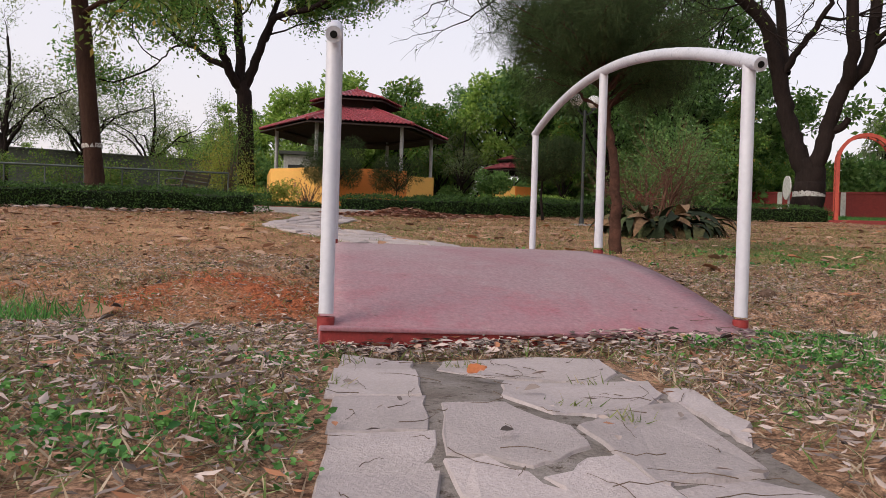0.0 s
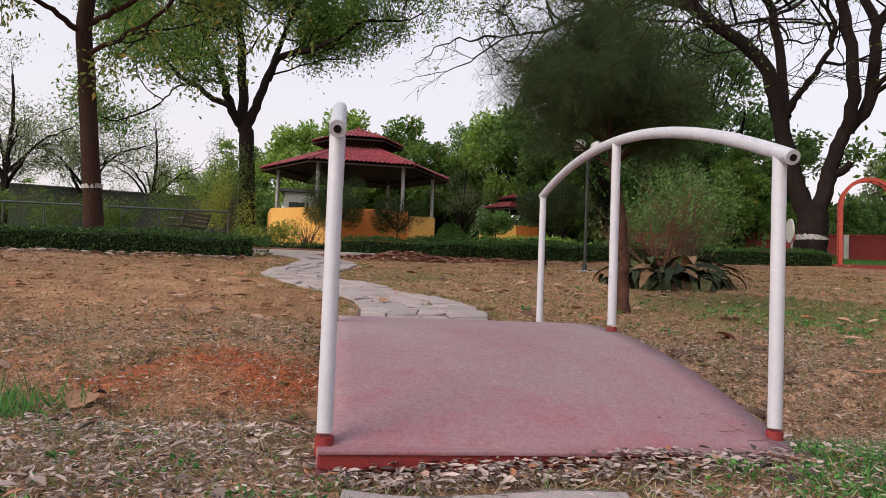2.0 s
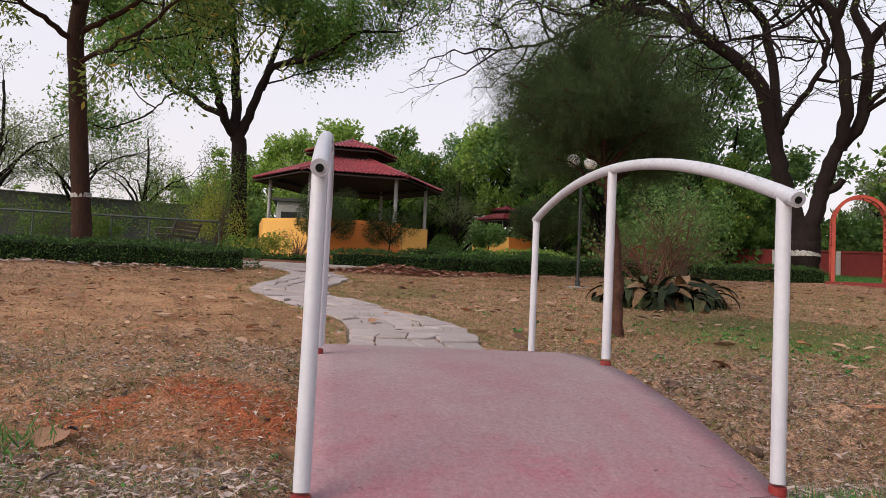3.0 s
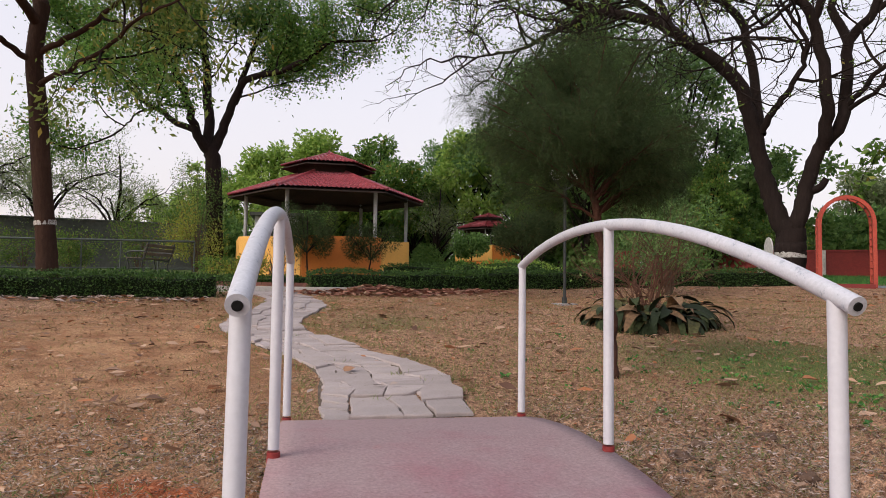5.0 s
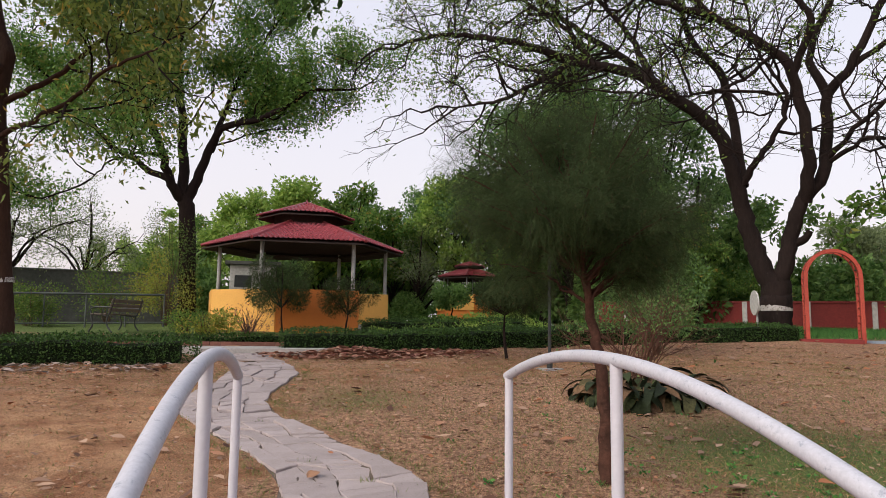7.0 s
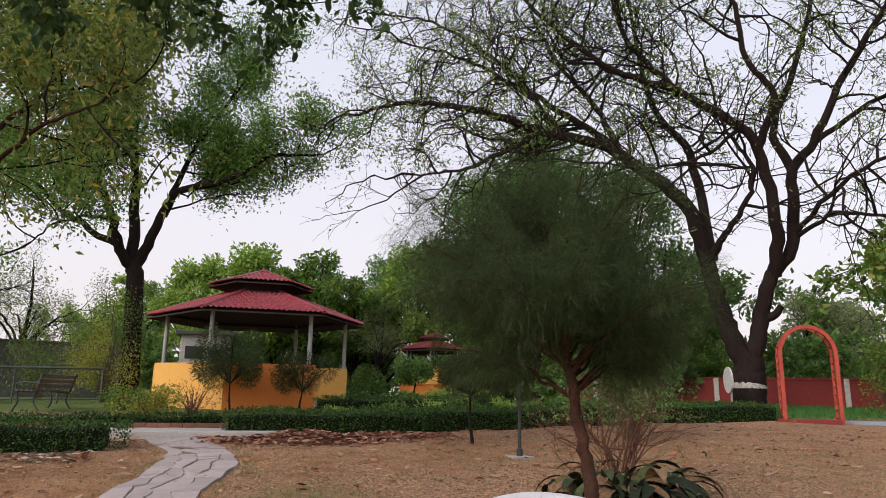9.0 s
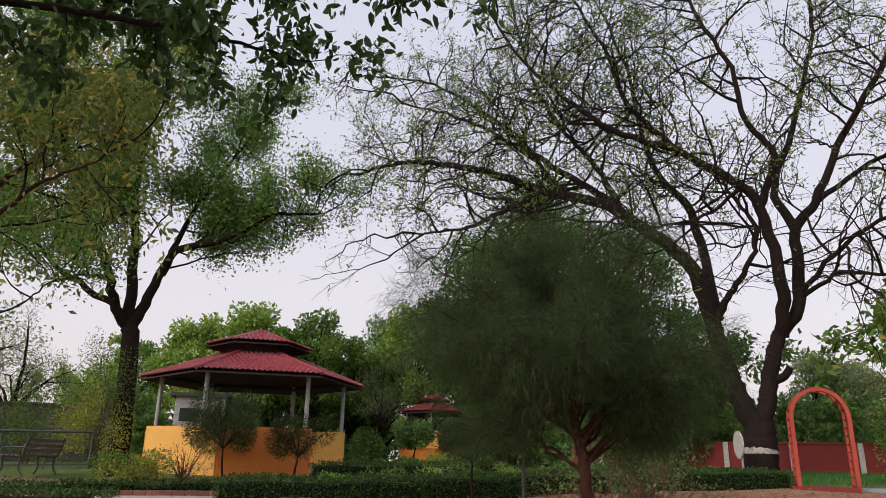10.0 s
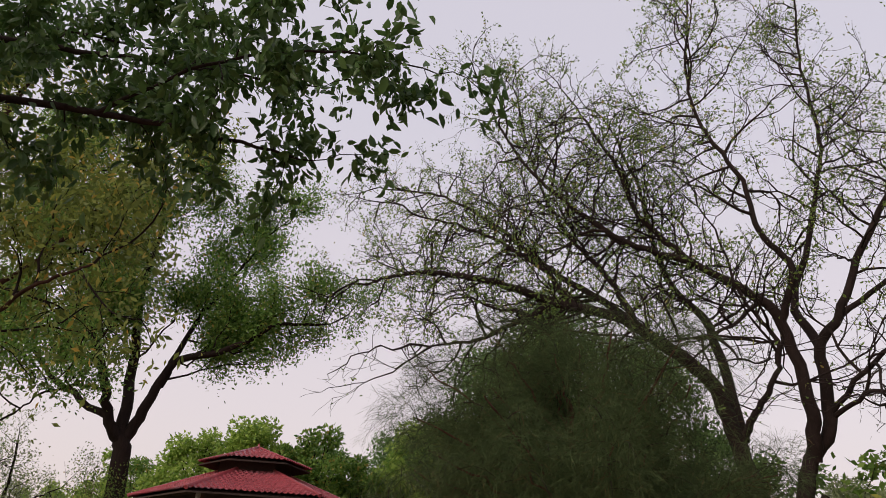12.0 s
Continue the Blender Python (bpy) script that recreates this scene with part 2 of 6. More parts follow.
def clump_material():
    m, n, l, b = nodes_of("wilted_broad_leaf")
    oi = n.new("ShaderNodeObjectInfo")
    r = n.new("ShaderNodeValToRGB")
    e = r.color_ramp.elements
    e[0].color, e[1].color = (0.014, 0.021, 0.010, 1), (0.24, 0.15, 0.085, 1)
    for pos, col in ((0.45, (0.034, 0.048, 0.02)), (0.62, (0.08, 0.095, 0.035)), (0.75, (0.13, 0.075, 0.04))):
        k = e.new(pos)
        k.color = (*col, 1)
    l.new(oi.outputs["Random"], r.inputs[0])
    f = noise_fac(n, l, 30)
    c = mixed(n, l, 1.0, r.outputs[0], ramp_between(n, l, f, (0.6,) * 3, (1.25,) * 3), "MULTIPLY")
    l.new(c, b.inputs["Base Color"])
    b.inputs["Roughness"].default_value = 0.75
    b.inputs["Specular IOR Level"].default_value = 0.2
    bump_to(n, l, b, f, 0.3)
    return m


M["clump_leaf"] = clump_material()


def ground_material():
    """Laterite soil with dry turf, green patches and pale worn places."""
    m, n, l, b = nodes_of("ground")
    f_big = noise_fac(n, l, 0.45, 6, 0.6)
    f_mid = noise_fac(n, l, 2.3, 8, 0.7)
    f_fine = noise_fac(n, l, 22, 8, 0.75)
    f_tiny = noise_fac(n, l, 90, 4, 0.7)
    soil = ramp_between(n, l, f_mid, (0.23, 0.11, 0.06), (0.43, 0.255, 0.145), 0.35, 0.65)
    # the dark end of the turf tones also serves as shade under the litter
    turf = ramp_between(n, l, f_fine, (0.105, 0.054, 0.034), (0.48, 0.29, 0.185), 0.38, 0.60)
    at = n.new("ShaderNodeAttribute")
    at.attribute_name = "cover"
    sep = n.new("ShaderNodeSeparateColor")
    l.new(at.outputs["Color"], sep.inputs[0])
    add = n.new("ShaderNodeMath")
    add.operation = "MULTIPLY_ADD"
    l.new(f_mid, add.inputs[0])
    add.inputs[1].default_value = 1.1
    l.new(sep.outputs[0], add.inputs[2])
    c = mixed(n, l, ramp_between(n, l, add.outputs[0], (0, 0, 0), (1, 1, 1), 0.85, 1.15), soil, turf)
    c = mixed(n, l, ramp_between(n, l, sep.outputs[2], (0, 0, 0), (1, 1, 1), 0.3, 0.8), c, (0.36, 0.115, 0.055))
    grn = n.new("ShaderNodeMath")
    grn.operation = "MULTIPLY_ADD"
    l.new(f_fine, grn.inputs[0])
    grn.inputs[1].default_value = 0.9
    l.new(sep.outputs[1], grn.inputs[2])
    c = mixed(n, l, ramp_between(n, l, grn.outputs[0], (0, 0, 0), (1, 1, 1), 0.85, 1.2), c, (0.10, 0.14, 0.045))
    # strong fine flecks: soil grain, and painted shadows in the gaps between litter
    c = mixed(n, l, 1.0, c, ramp_between(n, l, f_tiny, (0.34,) * 3, (1.55,) * 3, 0.34, 0.64), "MULTIPLY")
    c = mixed(n, l, 1.0, c, ramp_between(n, l, f_big, (0.85,) * 3, (1.12,) * 3, 0.3, 0.7), "MULTIPLY")
    l.new(c, b.inputs["Base Color"])
    b.inputs["Roughness"].default_value = 0.97
    b.inputs["Specular IOR Level"].default_value = 0.1
    bump_to(n, l, b, f_fine, 0.8, 0.03)
    return m


M["ground"] = ground_material()


def deck_material():
    """Worn oxide-red concrete: greyed at the crest, red where the coat is left, dusty streaks."""
    m, n, l, b = nodes_of("red_oxide_concrete")
    f1 = noise_fac(n, l, 2.2, 6, 0.65)
    f2 = noise_fac(n, l, 70, 5, 0.7)
    f3 = noise_fac(n, l, 5.0, 9, 0.75)
    f4 = noise_fac(n, l, 14, 6, 0.7, stretch=(1, 0.35, 1))
    c = ramp_between(n, l, f1, (0.275, 0.142, 0.163), (0.255, 0.162, 0.178), 0.35, 0.68)
    c = mixed(n, l, ramp_between(n, l, f3, (0, 0, 0), (0.8, 0.8, 0.8), 0.64, 0.74), c, (0.32, 0.09, 0.10))
    c = mixed(n, l, ramp_between(n, l, f4, (0, 0, 0), (0.6, 0.6, 0.6), 0.58, 0.75), c, (0.34, 0.24, 0.23))
    tc = n.new("ShaderNodeTexCoord")
    sp = n.new("ShaderNodeSeparateXYZ")
    l.new(tc.outputs["Object"], sp.inputs[0])
    # the coat survives as crimson blotches on the lower part, the crest is scuffed grey
    def with_y(fac, gain, base):
        k = n.new("ShaderNodeMath")
        k.operation = "MULTIPLY_ADD"
        l.new(sp.outputs[1], k.inputs[0])
        k.inputs[1].default_value, k.inputs[2].default_value = gain, base
        s = n.new("ShaderNodeMath")
        s.use_clamp = True
        l.new(k.outputs[0], s.inputs[0])
        l.new(fac, s.inputs[1])
        return s.outputs[0]
    c = mixed(n, l, ramp_between(n, l, with_y(f3, -0.16, 0.16), (0, 0, 0), (0.55, 0.55, 0.55), 0.60, 0.80), c, (0.30, 0.075, 0.10))
    c = mixed(n, l, ramp_between(n, l, with_y(f1, 0.22, -0.1), (0, 0, 0), (0.75, 0.75, 0.75), 0.5, 0.8), c, (0.30, 0.215, 0.22))
    f5 = noise_fac(n, l, 38, 3, 0.6)
    c = mixed(n, l, ramp_between(n, l, f5, (0, 0, 0), (0.7, 0.7, 0.7), 0.66, 0.74), c, (0.15, 0.06, 0.06))
    c = mixed(n, l, 1.0, c, ramp_between(n, l, f2, (0.74,) * 3, (1.2,) * 3, 0.3, 0.7), "MULTIPLY")
    l.new(c, b.inputs["Base Color"])
    b.inputs["Roughness"].default_value = 0.8
    bump_to(n, l, b, f2, 0.5, 0.004)
    return m


M["deck"] = deck_material()

# ---- building helpers ----


def mesh_from(name, verts, faces, smooth=False):
    """A mesh from arrays; faces all of one size (n x 3 or n x 4), or a list of tuples."""
    me = bpy.data.meshes.new(name)
    if isinstance(faces, np.ndarray):
        k, nf = faces.shape[1], len(faces)
        me.vertices.add(len(verts))
        me.vertices.foreach_set("co", np.asarray(verts, np.float32).ravel())
        me.loops.add(nf * k)
        me.loops.foreach_set("vertex_index", faces.astype(np.int32).ravel())
        me.polygons.add(nf)
        me.polygons.foreach_set("loop_start", np.arange(0, nf * k, k, dtype=np.int32))
        me.polygons.foreach_set("loop_total", np.full(nf, k, np.int32))
        me.update(calc_edges=True)
    else:
        me.from_pydata([tuple(v) for v in verts], [], faces)
        me.update()
    if smooth:
        me.polygons.foreach_set("use_smooth", np.ones(len(me.polygons), bool))
    return me


def piece(name, me, material, parent=None, label="", m=None):
    ob = new(name, me)
    if material and not me.materials:
        me.materials.append(M[material])
    if m is not None:
        ob.matrix_basis = m
    if parent is not None:
        ob.parent = parent
    if label:
        ob["label"] = label
    return ob


def part(name, bm, material, parent=None, label="", smooth=False, m=None):
    me = bpy.data.meshes.new(name)
    bm.normal_update()
    bm.to_mesh(me)
    bm.free()
    if smooth:
        me.polygons.foreach_set("use_smooth", np.ones(len(me.polygons), bool))
    return piece(name, me, material, parent, label, m)


def thing(name, at, label, category, group="", kind="", turn=0.0):
    ob = new(name)
    ob.empty_display_size = 0.2
    ob.matrix_basis = pose(*at, 0, 0, turn)
    return tagged(ob, label, category, group, kind)


def box_bm(sx, sy, sz, at=(0, 0, 0), bevel=0.0, bm=None, turn=0.0):
    """A box of that size, its base centre at the place."""
    bm = bm or bmesh.new()
    g = bmesh.ops.create_cube(bm, size=1.0)
    vs = g["verts"]
    bmesh.ops.scale(bm, vec=(sx, sy, sz), verts=vs)
    if bevel:
        es = list({e for v in vs for e in v.link_edges})
        r = bmesh.ops.bevel(bm, geom=es, offset=bevel, segments=2, affect="EDGES", profile=0.6)
        vs = list({v for f in r["faces"] for v in f.verts} | {v for v in vs if v.is_valid})
    bmesh.ops.transform(bm, matrix=pose(at[0], at[1], at[2] + sz / 2, 0, 0, turn), verts=vs)
    return bm


def frames_along(pts):
    pts = np.asarray(pts, float)
    tan = np.gradient(pts, axis=0)
    tan /= np.linalg.norm(tan, axis=1)[:, None] + 1e-9
    ref = np.array([0.0, 0.0, 1.0]) if abs(tan[0][2]) < 0.9 else np.array([1.0, 0.0, 0.0])
    us = []
    u = np.cross(tan[0], ref)
    for t in tan:
        u = u - t * (u @ t)
        u /= np.linalg.norm(u) + 1e-9
        us.append(u.copy())
    us = np.array(us)
    return tan, us, np.cross(tan, us)


class Tubes:
    """Gathers tapered tubes into one mesh."""

    def __init__(self):
        self.v, self.f, self.count = [], [], 0

    def add(self, pts, radii, sides=6):
        pts = np.asarray(pts, float)
        radii = np.broadcast_to(np.asarray(radii, float), (len(pts),))
        _, u, w = frames_along(pts)
        a = np.arange(sides) * 2 * np.pi / sides
        ring = (np.cos(a)[None, :, None] * u[:, None, :] + np.sin(a)[None, :, None] * w[:, None, :]) * radii[:, None, None] + pts[:, None, :]
        self.v.append(ring.reshape(-1, 3))
        n = len(pts)
        i = np.arange(n - 1)[:, None] * sides
        j = np.arange(sides)[None, :]
        k = (j + 1) % sides
        q = np.stack([i + j, i + k, i + sides + k, i + sides + j], -1).reshape(-1, 4) + self.count
        self.f.append(q)
        self.count += n * sides

    def mesh(self, name):
        return mesh_from(name, np.concatenate(self.v), np.concatenate(self.f), smooth=True)


def smooth_line(pts, per=6):
    """A Catmull-Rom curve through the points."""
    p = np.asarray(pts, float)
    p = np.vstack([2 * p[0] - p[1], p, 2 * p[-1] - p[-2]])
    out = []
    for i in range(1, len(p) - 2):
        for s in np.linspace(0, 1, per, endpoint=False):
            a, b, c, d = p[i - 1], p[i], p[i + 1], p[i + 2]
            out.append(0.5 * (2 * b + (c - a) * s + (2 * a - 5 * b + 4 * c - d) * s ** 2 + (3 * b - a - 3 * c + d) * s ** 3))
    out.append(p[-2])
    return np.array(out)


def pipe_bm(pts, r, sides=16, bm=None, turn=0.0):
    """A solid pipe with closed ends along the points."""
    bm = bm or bmesh.new()
    _, u, w = frames_along(pts)
    rings = []
    for p, a, b in zip(np.asarray(pts, float), u, w):
        rings.append([bm.verts.new(p + r * (math.cos(t) * a + math.sin(t) * b)) for t in turn + np.arange(sides) * 2 * math.pi / sides])
    for s, e in zip(rings, rings[1:]):
        for i in range(sides):
            bm.faces.new((s[i], s[(i + 1) % sides], e[(i + 1) % sides], e[i]))
    # caps with corners of their own, so that the sides stay straight when shaded smooth
    bm.faces.new([bm.verts.new(v.co) for v in rings[0][::-1]])
    bm.faces.new([bm.verts.new(v.co) for v in rings[-1]])
    return bm


def unit(v):
    return v / (np.linalg.norm(v, axis=-1, keepdims=True) + 1e-9)


def blades(centres, axes, length, width, rng, fold=0.0):
    """Leaf blades: one four-cornered blade each, from its foot along its axis."""
    n = len(centres)
    length = np.broadcast_to(length, (n,))[:, None]
    width = np.broadcast_to(width, (n,))[:, None]
    axes = unit(axes)
    side = unit(np.cross(axes, rng.normal(size=(n, 3))))
    v = np.empty((n, 4, 3))
    mid = centres + axes * length * 0.45
    v[:, 0], v[:, 2] = centres, centres + axes * length
    v[:, 1], v[:, 3] = mid + side * width / 2, mid - side * width / 2
    if fold:
        nrm = np.cross(axes, side)
        v[:, 1] += nrm * width * fold
        v[:, 3] += nrm * width * fold
    f = np.arange(n * 4).reshape(n, 4)
    return v.reshape(-1, 3), f


def leaves_of(centres, axes, length, width, rng):
    """Pointed oval leaves, folded a little along the midrib."""
    n = len(centres)
    length = np.broadcast_to(length, (n,))[:, None]
    width = np.broadcast_to(width, (n,))[:, None]
    axes = unit(axes)
    side = unit(np.cross(axes, rng.normal(size=(n, 3))))
    up = np.cross(axes, side) * width * rng.uniform(0.05, 0.3, (n, 1))
    v = np.empty((n, 6, 3))
    v[:, 0], v[:, 3] = centres, centres + axes * length - up * 0.6
    for k, s in ((1, 1), (5, -1)):
        v[:, k] = centres + axes * length * 0.28 + s * side * width * 0.46 + up
    for k, s in ((2, 1), (4, -1)):
        v[:, k] = centres + axes * length * 0.66 + s * side * width * 0.42 + up
    o = np.arange(n)[:, None] * 6
    return v.reshape(-1, 3), np.concatenate([o + np.array([[0, 1, 2, 3]]), o + np.array([[0, 3, 4, 5]])])


# ---- lie of the land ----


def land(x, y):
    """Height of the ground: a low near side, a shallow ditch under the bridge, then a lawn that rises gently."""
    x, y = np.asarray(x, float), np.asarray(y, float)
    lawn = 0.23 + 0.068 * (y - 4.3) + 0.012 * np.clip(x, 0, 20)
    far = 1.45 + 0.012 * np.clip(x, 0, 20)
    lawn = np.where(y > 22.2, far + 0.0 * y, lawn)
    near = np.full_like(lawn, -0.004)
    bank = np.clip((y - 0.75) / 1.5, 0, 1)
    bank = bank * bank * (3 - 2 * bank)
    z = near * (1 - bank) + np.maximum(lawn, 0.1) * bank
    side = 1 - np.exp(-((np.abs(x - 0.02) / 0.9) ** 6))
    dip = np.exp(-(((y - 0.95) / 0.5) ** 2)) * (0.10 + 0.09 * side * (x > 0) + 0.02 * side * (x <= 0))
    z = z - dip
    under = (np.abs(x - 0.02) < 0.68) & (y > 0.0) & (y < 2.9)
    z = np.where(under, np.minimum(z, -0.1 + 0.09 * np.clip(y, 0, 2.9)), z)
    rough = 0.012 * np.sin(x * 3.1 + 1.3 * np.sin(y * 2.3)) + 0.009 * np.sin(y * 5.3 + x * 2.1 + 1.0) + 0.006 * np.sin(x * 11 + y * 7 + 2 * np.sin(y * 3))
    return z + rough * np.clip(1.5 - np.abs(y) / 30, 0.2, 1)


def path_mid(y):
    """Centre line of the paved path over the lawn."""
    return np.interp(y, [2.7, 3.5, 4.4, 5.3, 6.3, 7.1, 7.8, 8.6, 9.6, 10.6, 11.6, 12.6, 13.6, 15], [0.0, 0.0, 0.02, -0.28, -0.76, -1.12, -1.25, -1.16, -0.98, -0.86, -0.95, -1.35, -1.6, -1.65])


def on_path(x, y):
    a = (np.abs(x - path_mid(y)) < 0.6) & (y > 2.6) & (y < 15.2)
    b = (x > -0.70) & (x < 0.02 + 0.09 * np.clip((y + 1.3) / 0.5, 0, 1)) & (y < -0.27)
    c = (np.abs(x - 0.02) < 0.74) & (y > -0.16) & (y < 3.0)
    return a | b | c


def blob(x, y, cx, cy, rx, ry):
    return np.exp(-(((x - cx) / rx) ** 2 + ((y - cy) / ry) ** 2))


def build_ground():
    def steps(lo, hi, fine, far):
        inner = np.arange(lo, hi + fine / 2, fine)
        outer = np.cumsum(fine * 1.22 ** np.arange(1, 60))
        outer = outer[outer < far]
        return np.concatenate([(lo - outer)[::-1], inner, hi + outer])
    xs, ys = steps(-3.5, 5.0, 0.06, 900), steps(-3.0, 9.0, 0.06, 900)
    X, Y = np.meshgrid(xs, ys)
    Z = land(X, Y)
    g = np.random.default_rng(3)
    near = (np.abs(X) < 6) & (Y > -4) & (Y < 10)
    Z = Z + np.where(near & ~on_path(X, Y), g.normal(0, 0.006 + 0.012 * ((Y > 0.5) & (Y < 2.8)), X.shape), 0)
    v = np.stack([X, Y, Z], -1).reshape(-1, 3)
    nx, ny = len(xs), len(ys)
    i = np.arange(ny - 1)[:, None] * nx + np.arange(nx - 1)[None, :]
    f = np.stack([i, i + 1, i + nx + 1, i + nx], -1).reshape(-1, 4)
    me = mesh_from("ground", v, f, smooth=True)
    turf = 0.5 - 0.5 * blob(X, Y, -2.5, 6.0, 1.9, 3.2) - 0.15 * blob(X, Y, -1.8, 1.7, 1.6, 0.8) - 0.25 * blob(X, Y, 3.2, 4.2, 1.0, 0.8) - 0.25 * blob(X, Y, 4, 11, 6, 2) + 0.15 * blob(X, Y, 1.5, 6, 2, 3)
    green = 0.08 + 0.22 * blob(X, Y, 8, 10, 6, 5) + 0.12 * blob(X, Y, 3.0, 5.5, 3.5, 4) + 0.35 * blob(X, Y, 4, 4.2, 2.2, 2.2) + 0.3 * blob(X, Y, 1.0, -0.3, 0.8, 0.7) + 0.3 * blob(X, Y, 0.3, 8.0, 1.2, 1.6) + 0.2 * blob(X, Y, -1.4, -0.6, 0.8, 0.6) + 0.55 * (Y > 17.5)
    red = 1.0 * blob(X, Y, -1.0, 1.45, 0.45, 0.35) + 0.75 * blob(X, Y, -1.9, 1.5, 0.8, 0.35) * (0.5 + 0.5 * np.sin(X * 7 + 2 * np.sin(Y * 6))) + 0.55 * blob(X, Y, -1.5, 1.65, 1.3, 0.5) * (0.55 + 0.45 * np.sin(X * 5 + 3 * np.sin(Y * 4))) + 0.5 * blob(X, Y, 1.75, 1.9, 0.4, 0.3) + 0.45 * blob(X, Y, 3.0, 4.2, 0.5, 0.35)
    col = np.stack([turf, green, red * (0.75 + 0.25 * np.sin(X * 9) * np.sin(Y * 8)), 0 * X + 1], -1).astype(np.float32).reshape(-1)
    at = me.color_attributes.new("cover", "FLOAT_COLOR", "POINT")
    at.data.foreach_set("color", col)
    tagged(piece("ground", me, "ground"), "reddish soil with dry turf, green patches and worn bare places", "ground", kind="structure")


build_ground()

# ---- footbridge ----


def deck_z(y):
    return 0.06 + 0.2848 * y - 0.0869 * y * y


def top_z(x, y):
    """Deck height with its slight fall to one side at the near end."""
    return deck_z(y) - 0.03 * (x + 0.7) / 1.44 * (1 - y / 3)


def rail_z(y):
    return 0.945 + 0.395 * y - 0.1195 * y * y


def build_bridge():
    br = thing("footbridge", (0, 0, 0), "small arched red concrete footbridge with white pipe handrails over a ditch", "bridge")
    bm = bmesh.new()
    x0, x1, y0, y1, thick = -0.715, 0.752, -0.065, 2.92, 0.085
    ny, nx = 44, 14
    g = np.random.default_rng(5)
    top = []
    for j in range(ny + 1):
        row = []
        for i in range(nx + 1):
            x = x0 + (x1 - x0) * i / nx
            y = y0 + 0.07 * i / nx * (1 - j / ny) + (y1 - y0) * j / ny
            row.append(bm.verts.new((x, y, top_z(x, y) + g.normal(0, 0.0012))))
        top.append(row)
    low = [[bm.verts.new((v.co.x, v.co.y, v.co.z - thick)) for v in row] for row in top]
    for j in range(ny):
        for i in range(nx):
            bm.faces.new((top[j][i], top[j][i + 1], top[j + 1][i + 1], top[j + 1][i]))
            bm.faces.new((low[j][i], low[j + 1][i], low[j + 1][i + 1], low[j][i + 1]))
        bm.faces.new((top[j][0], top[j + 1][0], low[j + 1][0], low[j][0]))
        bm.faces.new((top[j][nx], low[j][nx], low[j + 1][nx], top[j + 1][nx]))
    for i in range(nx):
        bm.faces.new((top[0][i], low[0][i], low[0][i + 1], top[0][i + 1]))
        bm.faces.new((top[ny][i], top[ny][i + 1], low[ny][i + 1], low[ny][i]))
    part("deck", bm, "deck", br, "faded red oxide concrete deck, worn grey", True)
    bm = box_bm(x1 - x0 + 0.025, 0.03, 0.05, ((x0 + x1) / 2 + 0.016, y0 + 0.025, -0.020), 0.006, None, math.degrees(math.atan2(0.07, x1 - x0)))
    bmesh.ops.transform(bm, matrix=pose(0, 0, 0, 0, 1.15, 0), verts=bm.verts)
    part("front_edge", bm, "red_paint", br, "red painted front edge")
    bm = box_bm(x1 - x0 + 0.03, 0.05, 0.012, ((x0 + x1) / 2 + 0.016, y0 + 0.026, 0.024), 0.004, None, math.degrees(math.atan2(0.07, x1 - x0)))
    bmesh.ops.transform(bm, matrix=pose(0, 0, 0, 0, 1.15, 0), verts=bm.verts)
    part("front_lip", bm, "deck", br, "faded pink lip along the front edge")
    bm = box_bm(x1 - x0, 0.03, 0.07, ((x0 + x1) / 2, y1 + 0.012, deck_z(y1) - 0.08), 0.006)
    part("back_edge", bm, "red_paint", br)
    for y in (0.05, 2.75):
        part("abutment", box_bm(1.36, 0.28, 0.25, (0.03, y + (0.05 if y < 1 else 0), -0.32 + deck_z(y) + 0.0), 0.01), "mortar", br)
    for x, near in ((-0.695, 0.045), (0.735, 0.07)):
        ys = np.linspace(near - 0.068, 2.785, 28)
        line = [(x, y, rail_z(y)) for y in ys]
        rail = part("handrail", pipe_bm(line, 0.0252, 20), "rail_paint", br, "white painted curved pipe handrail", True)
        # the pipe is solid: a black disc stands in for its shaded hollow
        bm = bmesh.new()
        d = Vector((0, 1, 0.41)).normalized()
        bmesh.ops.create_cone(bm, cap_ends=True, segments=16, radius1=0.0115, radius2=0.0115, depth=0.004,
                              matrix=Matrix.Translation((x, near - 0.0695, rail_z(near - 0.068) - 0.001)) @ d.to_track_quat("Z", "Y").to_matrix().to_4x4())
        part("pipe_end", bm, "pipe_hollow_shade", rail, "dark disc painted as the shaded hollow of the pipe end")
        for y in (near, 1.445, 2.76):
            zt = rail_z(y) - 0.012
            foot = y - (0.07 if x < 0 and y < 1 else 0.0)
            z = top_z(x, foot)
            part("post", pipe_bm([(x, foot, z + 0.03), (x, (foot + y) / 2, (z + zt) / 2), (x, y, zt)], 0.0228, 16), "white_paint", rail, "", True)
            part("collar", pipe_bm([(x, foot, z - 0.03), (x, foot, z + 0.02)], 0.0265, 16), "red_paint", rail, "red painted foot of the post", True)


build_bridge()

# ---- trees ----


